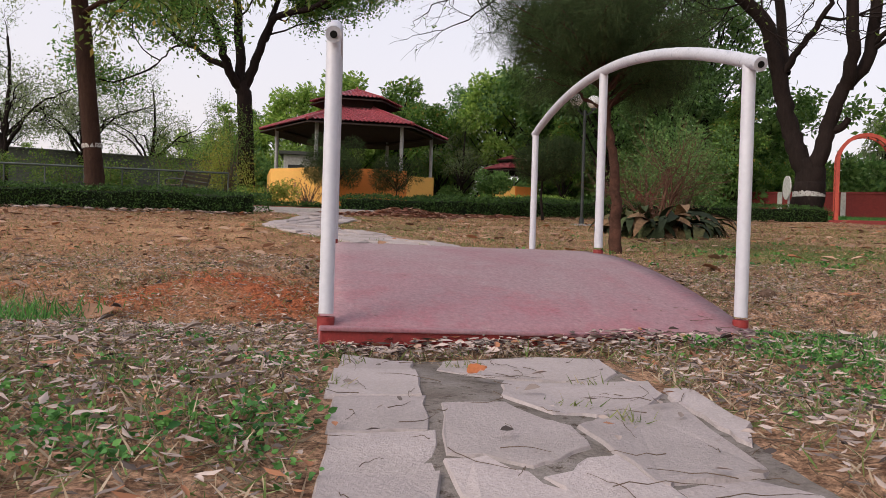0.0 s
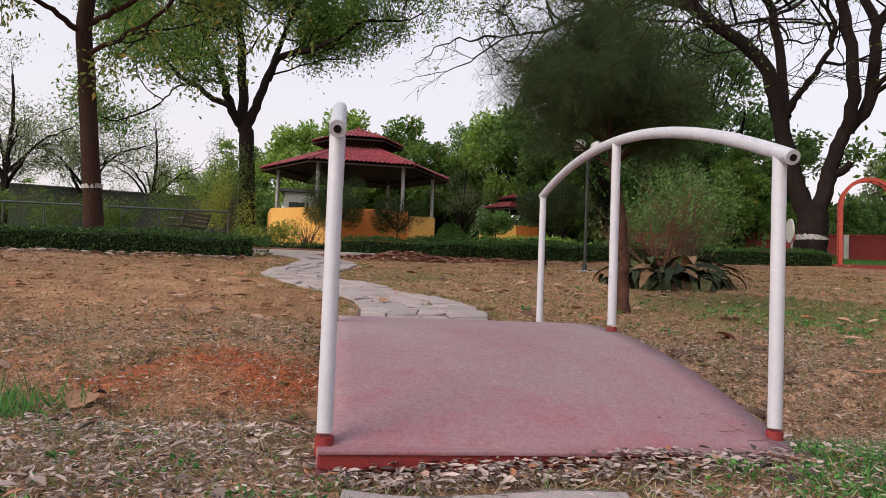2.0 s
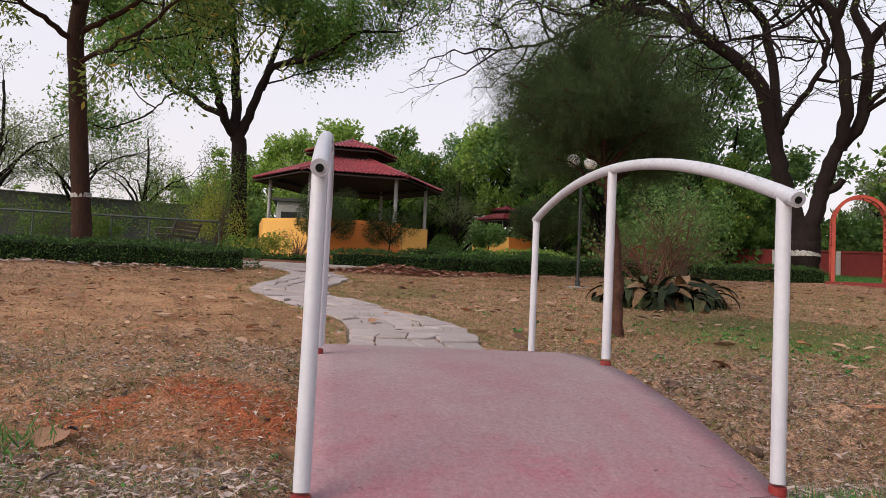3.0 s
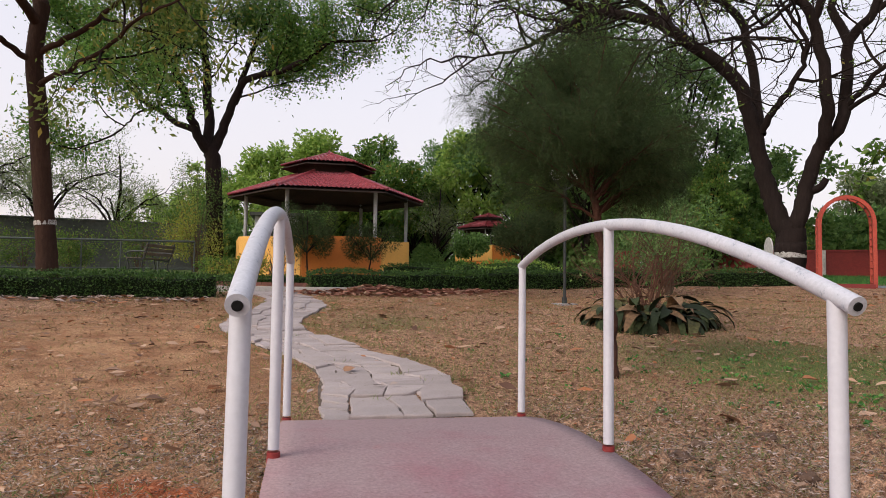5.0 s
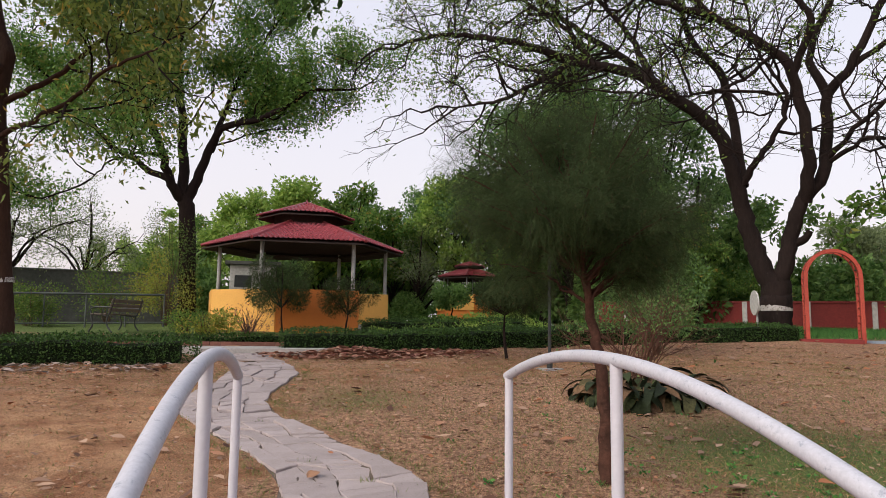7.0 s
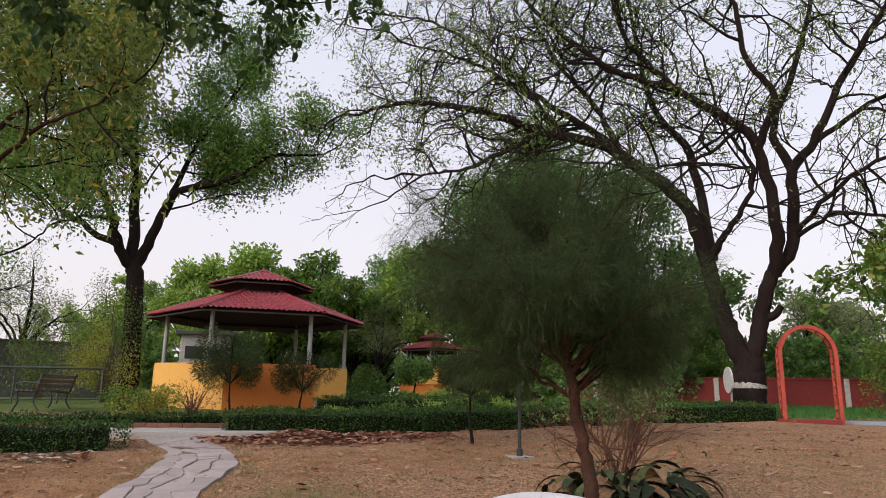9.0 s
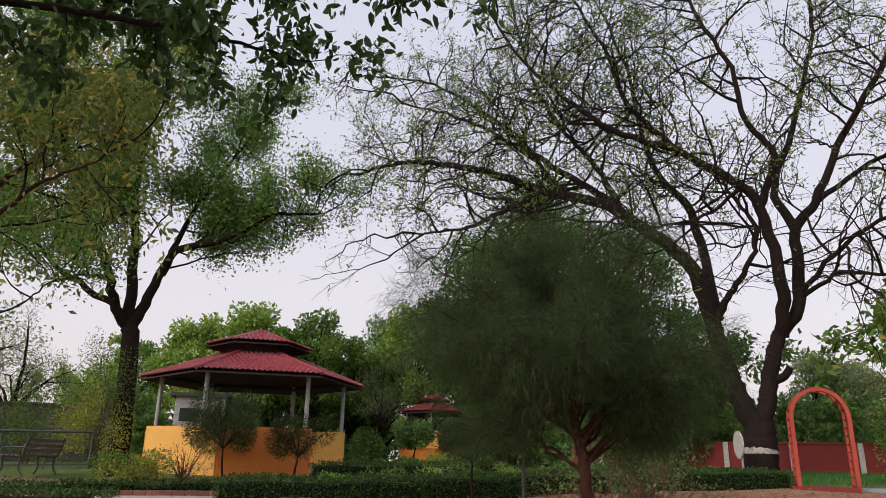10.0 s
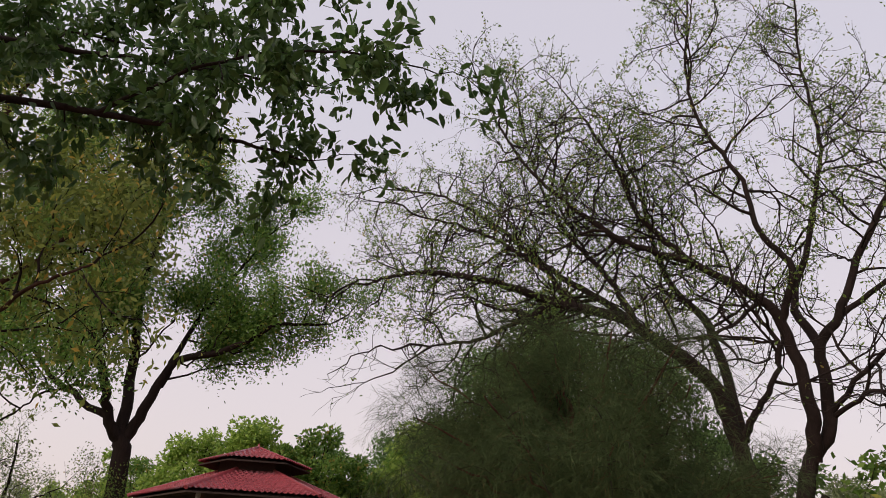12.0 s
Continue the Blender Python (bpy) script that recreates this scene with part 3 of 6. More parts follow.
class Tree:
    """Wood and leaves of one tree, grown from limbs by splitting."""

    def __init__(self, seed):
        self.g = np.random.default_rng(seed)
        self.trunk, self.twigs = Tubes(), Tubes()
        self.site, self.way = [], []

    def limb(self, pts, r0, r1, sides=9, wob=0.05):
        line = smooth_line(pts, 6)
        line[1:-1] += self.g.normal(0, wob, (len(line) - 2, 3)) * 0.5
        s = np.linspace(0, 1, len(line))
        self.trunk.add(line, r0 + (r1 - r0) * s ** 0.8, sides)
        return line

    def fork(self, p, d, length, r, depth, up=0.08, spread=0.75, split=3, bend=0.22, leafs=6, wide=0.25, drop=0.0):
        g = self.g
        n = 4 if depth > 0 else 3
        pts, dirs = [p], []
        d = unit(d)
        for _ in range(n):
            d = unit(d + g.normal(0, bend, 3) + np.array([0, 0, up - drop * (depth == 0)]))
            p = p + d * length / n
            pts.append(p)
            dirs.append(d)
        (self.trunk if r > 0.05 else self.twigs).add(pts, np.linspace(r, r * 0.55, n + 1), 6 if r > 0.05 else (4 if r > 0.012 else 3))
        if depth == 0:
            k = leafs
            t = g.uniform(0.15, 1.0, k) * n
            i = np.minimum(t.astype(int), n - 1)
            P = np.array(pts)
            self.site.append(P[i] + (P[i + 1] - P[i]) * (t - i)[:, None] + g.normal(0, wide * 0.3, (k, 3)))
            self.way.append(unit(np.array(dirs)[i] * 0.5 + g.normal(0, 0.8, (k, 3)) + np.array([0, 0, -0.25 - drop])))
            return
        for j in range(split):
            t = n if j == 0 else int(g.integers(1, n + 1))
            nd = unit(dirs[t - 1] + g.normal(0, spread, 3) * (0.5 if j == 0 else 1.0))
            self.fork(pts[t], nd, length * g.uniform(0.6, 0.85), r * (0.62 if j == 0 else 0.5), depth - 1, up, spread, split, bend, leafs, wide, drop)

    def along(self, line, start, step, length, r, depth, **kw):
        """Side branches along a limb from the given share of its length."""
        g = self.g
        seg = np.linalg.norm(np.diff(line, axis=0), axis=1)
        cum = np.concatenate([[0], np.cumsum(seg)])
        s = cum[-1] * start
        while s < cum[-1]:
            i = min(np.searchsorted(cum, s, side="right") - 1, len(line) - 2)
            q = line[i] + (line[i + 1] - line[i]) * (s - cum[i]) / max(seg[i], 1e-6)
            t = unit(line[i + 1] - line[i])
            side = unit(np.cross(t, g.normal(size=3)))
            k = 1 - 0.45 * s / cum[-1]
            self.fork(q, unit(t * 0.45 + side), length * k * g.uniform(0.7, 1.2), r * k, depth, **kw)
            s += step * g.uniform(0.6, 1.4)
        t = unit(line[-1] - line[-2])
        self.fork(line[-1], t, length * 0.8, r * 0.7, depth, **kw)

    def thin_below(self, h, keep):
        """Keep only some of the leaves under a height."""
        c, a = np.concatenate(self.site), np.concatenate(self.way)
        k = (c[:, 2] > h) | (self.g.uniform(0, 1, len(c)) < keep)
        self.site, self.way = [c[k]], [a[k]]

    def finish(self, ob, bark, twig, leaf, size, slim=0.45, limit=None, oval=False):
        piece("trunk", self.trunk.mesh("trunk"), bark, ob)
        if self.twigs.v:
            tagged(piece("branches", self.twigs.mesh("branches"), twig, ob), kind="stuff")
        if self.site:
            c, a = np.concatenate(self.site), np.concatenate(self.way)
            if limit and len(c) > limit:
                k = self.g.choice(len(c), limit, replace=False)
                c, a = c[k], a[k]
            n = len(c)
            ln = size * self.g.uniform(0.6, 1.35, n)
            v, f = leaves_of(c, a, ln, ln * slim, self.g) if oval else blades(c, a, ln, ln * slim, self.g, 0.12)
            tagged(piece("crown", mesh_from("crown", v, f), leaf, ob), kind="stuff")
        return ob


def facing(bx, by, ex=-0.3, ey=-0.5):
    """Sideways and outward directions of a tree as seen from the bridge."""
    n = np.array([bx - ex, by - ey, 0.0])
    n /= np.linalg.norm(n)
    return np.array([n[1], -n[0], 0.0]), n


def limb_points(rows, bx, by, z0, shift=0.0):
    """Limb points of a tree from sideways place, height above the datum and depth towards or away from the bridge."""
    side, out = facing(bx, by)
    far = math.hypot(bx + 0.1, by)
    pts = []
    for u, h, d in rows:
        k = 1 + d / far
        pts.append(side * (u - shift) * k + out * d + np.array([0, 0, 1.6 + (h - 1.6) * k - z0]))
    return pts


def rain_tree():
    """The great spreading tree: a short trunk, two leaders, long arching limbs and sparse young leaves."""
    bx, by = 13.85, 17.75
    z0 = float(land(bx, by))
    ob = thing("tree", (bx, by, z0 - 0.05), "old dark spreading tree with arching bare limbs and sparse young leaves", "tree")
    t = Tree(11)

    def w(rows):
        return limb_points(rows, bx, by, z0)
    t.limb(w([(-0.1, z0 - 0.1, 0), (0, 2.16, 0), (0.02, 2.5, 0), (0.03, 2.95, 0)]), 0.50, 0.42, 14, 0.02)
    A = t.limb(w([(-0.03, 2.6, 0), (-0.35, 3.5, -0.05), (-0.68, 4.5, -0.1), (-0.98, 6.1, -0.3), (-1.5, 7.84, -0.8), (-2.7, 9.1, -1.4), (-4.1, 10.2, -2.0), (-6.1, 11.0, -2.6), (-8.05, 11.95, -3.2), (-9.6, 12.5, -3.6), (-11.1, 12.9, -3.8), (-12.8, 13.0, -3.9), (-13.8, 12.8, -4.0)]), 0.34, 0.035, 10)
    A5 = t.limb(w([(-0.9, 6.0, -0.3), (-0.35, 6.8, -0.6), (0.26, 7.7, -0.8), (0.5, 8.9, -1.0), (-0.2, 10.4, -1.3), (-0.6, 12.4, -1.5)]), 0.13, 0.03, 8)
    A6 = t.limb(w([(-3.4, 9.7, -1.7), (-4.2, 11.6, -1.0), (-5.6, 13.6, -0.6), (-6.6, 16.2, -0.4), (-7.2, 19.0, -0.4)]), 0.12, 0.03, 8)
    A7 = t.limb(w([(-5.4, 10.7, -2.4), (-7.0, 12.8, -2.6), (-9.2, 14.4, -2.8), (-11.4, 15.4, -2.8)]), 0.10, 0.03, 8)
    t.limb(w([(0.5, 4.1, 0.1), (0.85, 4.25, 0), (1.02, 4.5, -0.05)]), 0.15, 0.10, 8, 0.01)
    A2 = t.limb(w([(-0.78, 6.0, -0.3), (-1.25, 9.5, 0.5), (-2.2, 11.06, 1.0), (-2.65, 13.0, 1.2), (-2.9, 15.0, 1.0), (-3.6, 17.5, 0.6)]), 0.17, 0.04, 8)
    A3 = t.limb(w([(-2.7, 9.1, -1.4), (-4.5, 10.8, 0.4), (-6.5, 12.6, 1.2), (-8.4, 14.6, 1.6), (-10.5, 16.2, 1.5), (-12.6, 17.0, 1.0)]), 0.16, 0.03, 8)
    A4 = t.limb(w([(-6.1, 11.0, -2.6), (-8.0, 10.3, -3.5), (-9.6, 9.9, -4.0), (-11.2, 10.0, -4.2)]), 0.10, 0.025, 7)
    B = t.limb(w([(0.1, 2.6, 0), (0.36, 3.8, 0.05), (0.75, 5.2, 0.1), (1.55, 6.5, 0.3), (1.65, 8.6, 0.4), (2.32, 9.43, 0.5), (3.32, 11.5, 0.4), (4.8, 13.9, 0), (6.2, 16.5, -0.5), (7.2, 19.6, -0.8)]), 0.29, 0.04, 10)
    B2 = t.limb(w([(0.9, 5.4, 0.1), (1.1, 6.7, -0.4), (0.75, 9.46, -0.9), (0.03, 10.5, -1.2), (-1.44, 11.76, -1.6), (-3.0, 13.75, -2.0), (-3.6, 15.9, -2.4), (-4.8, 18.6, -2.6)]), 0.22, 0.04, 9)
    B3 = t.limb(w([(0.75, 9.46, -0.9), (1.32, 11.1, -1.3), (0.6, 12.6, -1.8), (0.37, 14.5, -2.1), (-0.6, 17.0, -2.4), (-0.8, 19.5, -2.4), (-0.4, 22.4, -2.3)]), 0.13, 0.03, 8)
    B4 = t.limb(w([(1.66, 8.6, 0.4), (1.25, 10.0, 1.0), (1.95, 11.8, 1.5), (2.5, 13.6, 1.8), (3.0, 15.6, 2.0), (3.0, 18.6, 2.0), (3.3, 21.6, 1.8)]), 0.15, 0.035, 8)
    B5 = t.limb(w([(1.56, 6.5, 0.3), (2.7, 7.2, -0.8), (4.0, 7.0, -1.8), (5.4, 7.6, -2.4)]), 0.08, 0.025, 7)
    B6 = t.limb(w([(-1.44, 11.76, -1.6), (-3.6, 12.9, -2.6), (-5.6, 14.9, -3.2), (-7.4, 17.4, -3.5), (-8.6, 20.2, -3.4)]), 0.12, 0.03, 8)
    B7 = t.limb(w([(1.56, 6.6, 0.3), (3.2, 8.3, -1.0), (5.0, 9.0, -1.6), (7.2, 8.8, -2.0)]), 0.09, 0.025, 7)
    B8 = t.limb(w([(2.32, 9.43, 0.5), (4.2, 10.6, 0.8), (6.2, 11.0, 0.8), (8.4, 10.6, 0.5)]), 0.10, 0.025, 7)
    B9 = t.limb(w([(0.3, 10.2, -1.1), (-0.9, 9.4, -2.2), (-2.4, 9.2, -3.2), (-4.2, 9.6, -4.0)]), 0.07, 0.02, 7)
    kw = dict(up=0.03, spread=0.68, split=3, bend=0.27, leafs=6, wide=0.3)
    for ln, st in ((A, 0.40), (A5, 0.3), (A6, 0.2), (A7, 0.2), (A2, 0.3), (A3, 0.25), (A4, 0.15), (B, 0.5), (B2, 0.45), (B3, 0.3), (B4, 0.3), (B5, 0.3), (B6, 0.2), (B7, 0.25), (B8, 0.25), (B9, 0.3)):
        t.along(ln, st, 0.39, 2.2, 0.06, 3, **kw)
    t.thin_below(8.6 - z0, 0.15)
    t.finish(ob, "bark_dark", "bark_dark", "leaf_olive", 0.12, 0.45)
    band = thing("paint_band", (bx, by, 2.1), "peeling white painted band round a tree trunk", "paint band")
    me = Tubes()
    me.add([(0, 0, -0.06), (0, 0, 0.0), (0.01, 0, 0.06)], [0.474, 0.471, 0.468], 18)
    piece("band", me.mesh("band"), "band_paint", band)


def left_tree():
    """Straight brown trunk with a white band, forking high above the lawn."""
    bx, by = -6.22, 14.66
    z0 = float(land(bx, by))
    ob = thing("tree", (bx, by, z0 - 0.05), "tall tree with straight brown trunk, white band and hanging yellow-green leaves", "tree")
    t = Tree(21)

    def w(rows):
        return limb_points(rows, bx, by, z0)
    t.limb(w([(0.03, z0 - 0.1, 0), (0.0, 1.6, 0), (-0.07, 2.3, 0), (-0.3, 4.8, 0), (-0.4, 5.9, 0), (-0.3, 7.0, 0)]), 0.235, 0.16, 12, 0.01)
    a = t.limb(w([(-0.4, 5.7, 0), (-1.2, 6.2, -0.4), (-2.4, 6.7, -1.0), (-4.0, 7.6, -1.4)]), 0.08, 0.02, 8)
    b = t.limb(w([(-0.38, 5.9, 0), (0.45, 6.6, -0.6), (1.3, 7.6, -1.2), (2.2, 9.2, -1.6), (2.8, 10.8, -1.6)]), 0.075, 0.02, 8)
    c = t.limb(w([(-0.3, 6.9, 0), (-0.6, 8.5, 0.4), (-0.2, 10.5, 0.8), (0.2, 12.5, 0.6)]), 0.17, 0.04, 8)
    d = t.limb(w([(-0.35, 5.2, 0), (0.8, 6.2, -2.2), (1.8, 7.3, -3.6), (2.6, 7.9, -4.6)]), 0.06, 0.015, 8)
    e = t.limb(w([(-0.35, 6.5, 0), (-1.6, 8.2, -1.4), (-2.4, 9.6, -2.6), (-2.8, 11, -3.2)]), 0.11, 0.03, 8)
    kw = dict(up=0.0, spread=0.6, split=3, bend=0.2, leafs=100, wide=0.9, drop=0.3)
    for ln in (a, b, c, d, e):
        t.along(ln, 0.3, 0.8, 1.7, 0.035, 2, **kw)
    t.thin_below(6.3 - z0, 0.25)
    t.finish(ob, "bark_brown", "bark_dark", "leaf_hang", 0.15, 0.38)
    band = thing("paint_band", (bx - 0.06, by, 2.24), "white painted band round a brown tree trunk", "paint band")
    me = Tubes()
    me.add([(0.0, 0, -0.05), (-0.005, 0, 0.0), (-0.01, 0, 0.05)], [0.222, 0.220, 0.218], 18)
    piece("band", me.mesh("band"), "band_paint", band)


def lawn_tree():
    """The leafy tree beside the shelter, with one long limb reaching over its roof."""
    bx, by = -4.1, 23.9
    z0 = float(land(bx, by))
    ob = thing("tree", (bx, by, z0 - 0.05), "leafy green tree with forked dark trunk beside the shelter", "tree")
    t = Tree(31)
    o = 1.95

    def w(rows):
        return limb_points(rows, bx, by, z0, o)
    t.limb(w([(2.0, z0 - 0.1, 0), (1.95, 3.2, 0), (1.83, 5.3, 0), (1.68, 5.9, 0)]), 0.31, 0.25, 12, 0.03)
    a = t.limb(w([(1.75, 5.6, 0), (1.2, 6.4, -0.3), (0.76, 7.8, -0.6), (-0.1, 9.4, -0.9), (-0.8, 10.8, -1.0), (-1.6, 13.2, -1.0)]), 0.20, 0.04, 8)
    b = t.limb(w([(1.75, 5.6, 0), (2.24, 6.9, -0.2), (2.8, 8.3, -0.5), (4.4, 9.0, -0.9), (5.9, 10.1, -1.2), (7.4, 10.4, -1.3)]), 0.20, 0.04, 8)
    c = t.limb(w([(1.7, 5.8, 0), (1.55, 8.3, 0.4), (1.3, 10.3, 0.6), (1.4, 12.4, 0.6), (1.8, 14.6, 0.4)]), 0.20, 0.04, 8)
    d = t.limb(w([(2.5, 7.5, -0.3), (3.2, 9.8, 0.6), (4.2, 11.8, 0.9), (5.0, 13.4, 0.8)]), 0.12, 0.03, 8)
    e = t.limb(w([(1.2, 6.4, -0.3), (-0.4, 7.2, 0.4), (-1.6, 8.4, 0.8), (-3.0, 9.8, 0.8)]), 0.12, 0.03, 8)
    f = t.limb(w([(1.3, 10.3, 0.6), (0.0, 12.0, -0.6), (-1.0, 14.2, -1.2)]), 0.10, 0.03, 8)
    h = t.limb(w([(0.9, 7.2, -0.5), (0.2, 7.2, -1.2), (-0.6, 6.9, -1.6), (-1.2, 6.2, -1.9)]), 0.06, 0.02, 8)
    kw = dict(up=0.2, spread=0.65, split=3, bend=0.22, leafs=250, wide=1.0)
    for ln in (a, b, c, d, e, f, h):
        t.along(ln, 0.28, 0.75, 1.9, 0.045, 2, **kw)
    t.finish(ob, "bark_dark", "bark_dark", "leaf_lawn", 0.125, 0.45)


def overhead_tree():
    """A tree beside the bridge whose leafy bough hangs over the lawn."""
    bx, by = -7.5, 5.7
    z0 = float(land(bx, by))
    ob = thing("tree", (bx, by, z0 - 0.05), "tree with low boughs of large dark green pointed leaves", "tree")
    t = Tree(41)
    base = np.array([0, 0, 0.0])
    t.limb([base, (0.05, 0.1, 2.2), (0.2, 0.2, 4.2), (0.35, 0.3, 5.4)], 0.28, 0.18, 10, 0.01)
    z = -z0

    def w(rows):
        return [np.array([1.35 * x - 0.05 - bx, 1.35 * y - 0.22 - by, 1.35 * h - 0.6 + z]) for x, y, h in rows]
    a = t.limb(w([(-5.3, 4.6, 4.5), (-4.2, 5.0, 4.75), (-3.0, 5.4, 4.95), (-1.6, 5.7, 5.15), (-0.7, 5.7, 5.1), (0.0, 5.6, 4.95)]), 0.085, 0.014, 7, 0.03)
    b = t.limb(w([(-5.25, 4.6, 4.7), (-4.0, 5.6, 5.6), (-2.6, 6.2, 6.1), (-1.2, 6.4, 6.3), (-0.1, 6.2, 6.2)]), 0.07, 0.014, 7, 0.03)
    c = t.limb(w([(-1.6, 5.7, 5.15), (-0.8, 5.3, 5.5), (0.1, 5.0, 5.6), (0.75, 4.8, 5.45)]), 0.025, 0.01, 6, 0.02)
    e = t.limb(w([(-4.6, 5.0, 4.85), (-3.4, 5.0, 5.5), (-2.2, 4.9, 5.9), (-1.2, 4.8, 6.0), (-0.4, 4.7, 5.9)]), 0.05, 0.012, 6, 0.03)
    h = t.limb(w([(-5.2, 4.6, 5.2), (-4.2, 6.4, 6.6), (-3.0, 7.4, 7.3), (-1.6, 7.8, 7.6)]), 0.06, 0.012, 6, 0.03)
    kw = dict(up=0.02, spread=0.6, split=3, bend=0.25, leafs=30, wide=0.36, drop=0.25)
    for ln, s in ((a, 0.3), (b, 0.3), (c, 0.2), (e, 0.3), (h, 0.3)):
        t.along(ln, s, 0.25, 0.8, 0.015, 1, **kw)
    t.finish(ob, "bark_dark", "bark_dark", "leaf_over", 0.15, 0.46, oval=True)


def casuarina():
    """Young she-oak: thin reddish trunk and a wide, dark, misty head of drooping needles."""
    bx, by = 1.9, 4.05
    z0 = float(land(bx, by))
    ob = thing("tree", (bx, by, z0 - 0.03), "young casuarina with thin reddish trunk and dense drooping dark needles", "tree")
    t = Tree(51)

    def w(rows):
        return limb_points(rows, bx, by, z0)
    g = t.g
    side = facing(bx, by)[0]
    ln = t.limb(w([(0.0, z0 - 0.06, 0), (0.0, 0.6, 0), (-0.03, 1.1, 0), (-0.10, 1.5, 0), (-0.17, 2.0, 0), (-0.26, 2.4, 0), (-0.28, 2.75, 0)]), 0.066, 0.014, 9, 0.012)
    # the bare fork above the stem, then boughs into every part of a flattened dome
    fork_at = w([(-0.14, 1.62, 0)])[0]
    out = facing(bx, by)[1]
    boughs = []
    while len(boughs) < 70:
        q = g.uniform(-1, 1, 3)
        if abs(q[0]) ** 2.6 + abs(q[1]) ** 2.6 + abs(q[2]) ** 2.6 > 1 or (q[2] < -0.35 and abs(q[0] - 0.05) < 0.38) or (q[0] < -0.5 and q[2] < -0.25):
            continue
        boughs.append(q)
    for q in boughs:
        e = w([(-0.23, 2.44, 0)])[0] + side * q[0] * 1.10 + out * q[1] * 0.85 + np.array([0, 0, q[2] * 0.71])
        s0 = fork_at + (ln[-1] - fork_at) * max(0.0, 0.35 * (q[2] + 0.7))
        mid = s0 * 0.5 + e * 0.5 + np.array([0, 0, 0.06])
        bl = t.limb([s0, mid, e], 0.013, 0.004, 5, 0.02)
        for k in range(31):
            p = bl[int(g.integers(5, len(bl)))] + g.normal(0, 0.07, 3)
            way = unit(unit(p - fork_at) * 0.7 + g.normal(0, 0.55, 3) + np.array([0, 0, 0.25]))
            reach, strand = g.uniform(0.12, 0.30), [p]
            for step in range(5):
                way = unit(way + np.array([0, 0, -0.30]))
                p = p + way * reach / 5
                strand.append(p)
            strand = np.array(strand)
            if k % 2 == 0:
                t.twigs.add(strand, np.linspace(0.0022, 0.0008, 6), 3)
            n = 86
            f = g.uniform(0, 4.999, n)
            a = f.astype(int)
            at = strand[a] + (strand[a + 1] - strand[a]) * (f - a)[:, None]
            t.site.append(at + g.normal(0, 0.03, (n, 3)))
            t.way.append(unit((strand[a + 1] - strand[a]) / (reach / 5) + g.normal(0, 0.75, (n, 3)) + np.array([0, 0, -0.3])))
    t.finish(ob, "bark_red", "bark_dark", "needle", 0.083, 0.024)


def broad_tree(name, seed, height, spread, leaf, size, label, trunk=0.35, bark="bark_dark", leafs=12, step=1.0):
    """A background tree of a general kind."""
    ob = thing(name, (0, 0, 0), label, "tree", "trees round the lawn")
    t = Tree(seed)
    g = t.g
    fork = height * trunk
    top = t.limb([(0, 0, -0.2), (0.1, 0, fork * 0.5), (0, 0.1, fork), (0.2, 0, height * 0.6), (0.1, 0.2, height * 0.86)], height * 0.022, height * 0.006, 8, 0.03)
    kw = dict(up=0.06, spread=0.6, split=3, bend=0.22, leafs=leafs, wide=0.7)
    lines = [top]
    for i in range(7):
        a = i * 2 * math.pi / 7 + g.uniform(-0.4, 0.4)
        r = spread * g.uniform(0.6, 1.0)
        h0 = fork * g.uniform(0.7, 1.25)
        h1 = min(height * 0.93, h0 + height * g.uniform(0.12, 0.42))
        e = np.array([r * math.cos(a), r * math.sin(a), h1])
        s = np.array([0.05, 0.03, h0])
        lines.append(t.limb([s, s * 0.55 + e * 0.45 + np.array([0, 0, 0.08 * height * (h1 > h0)]), e], height * 0.011, 0.02, 6, 0.05))
    for k in lines:
        t.along(k, 0.35, step, height * 0.16, 0.03, 2, **kw)
    return t.finish(ob, bark, bark, leaf, size, 0.5)


def bush_mesh(seed, rx, ry, h, count, size, slim=0.5):
    """Leaves filling a lumpy mound, thicker near its surface."""
    g = np.random.default_rng(seed)
    lumps = np.stack([g.uniform(-0.7, 0.7, 9) * rx, g.uniform(-0.7, 0.7, 9) * ry, g.uniform(0.25, 0.75, 9) * h], -1)
    rad = g.uniform(0.28, 0.45, 9)
    k = g.integers(0, 9, count)
    d = unit(g.normal(size=(count, 3)))
    rr = (g.uniform(0, 1, count) ** 0.35)[:, None] * rad[k][:, None]
    c = lumps[k] + d * rr * np.array([rx, ry, h * 0.8])
    c[:, 2] = np.abs(c[:, 2])
    v, f = blades(c, unit(d + g.normal(0, 0.6, (count, 3))), size * g.uniform(0.6, 1.3, count), size * slim * g.uniform(0.7, 1.2, count), g, 0.1)
    return mesh_from("leaves", v, f)


def stems_into(ob, seed, n, r, h, thick=0.012, mat="twig"):
    g = np.random.default_rng(seed)
    tb = Tubes()
    for _ in range(n):
        a, s = g.uniform(0, 6.28), g.uniform(0.2, 1.0)
        e = np.array([math.cos(a) * r * s, math.sin(a) * r * s, h * g.uniform(0.55, 1.0)])
        tb.add(smooth_line([(0.05 * math.cos(a), 0.05 * math.sin(a), -0.05), e * np.array([0.4, 0.4, 0.5]) + g.normal(0, 0.04, 3), e], 4), np.linspace(thick, thick * 0.25, 9), 4)
    tagged(piece("stems", tb.mesh("stems"), mat, ob), kind="stuff")


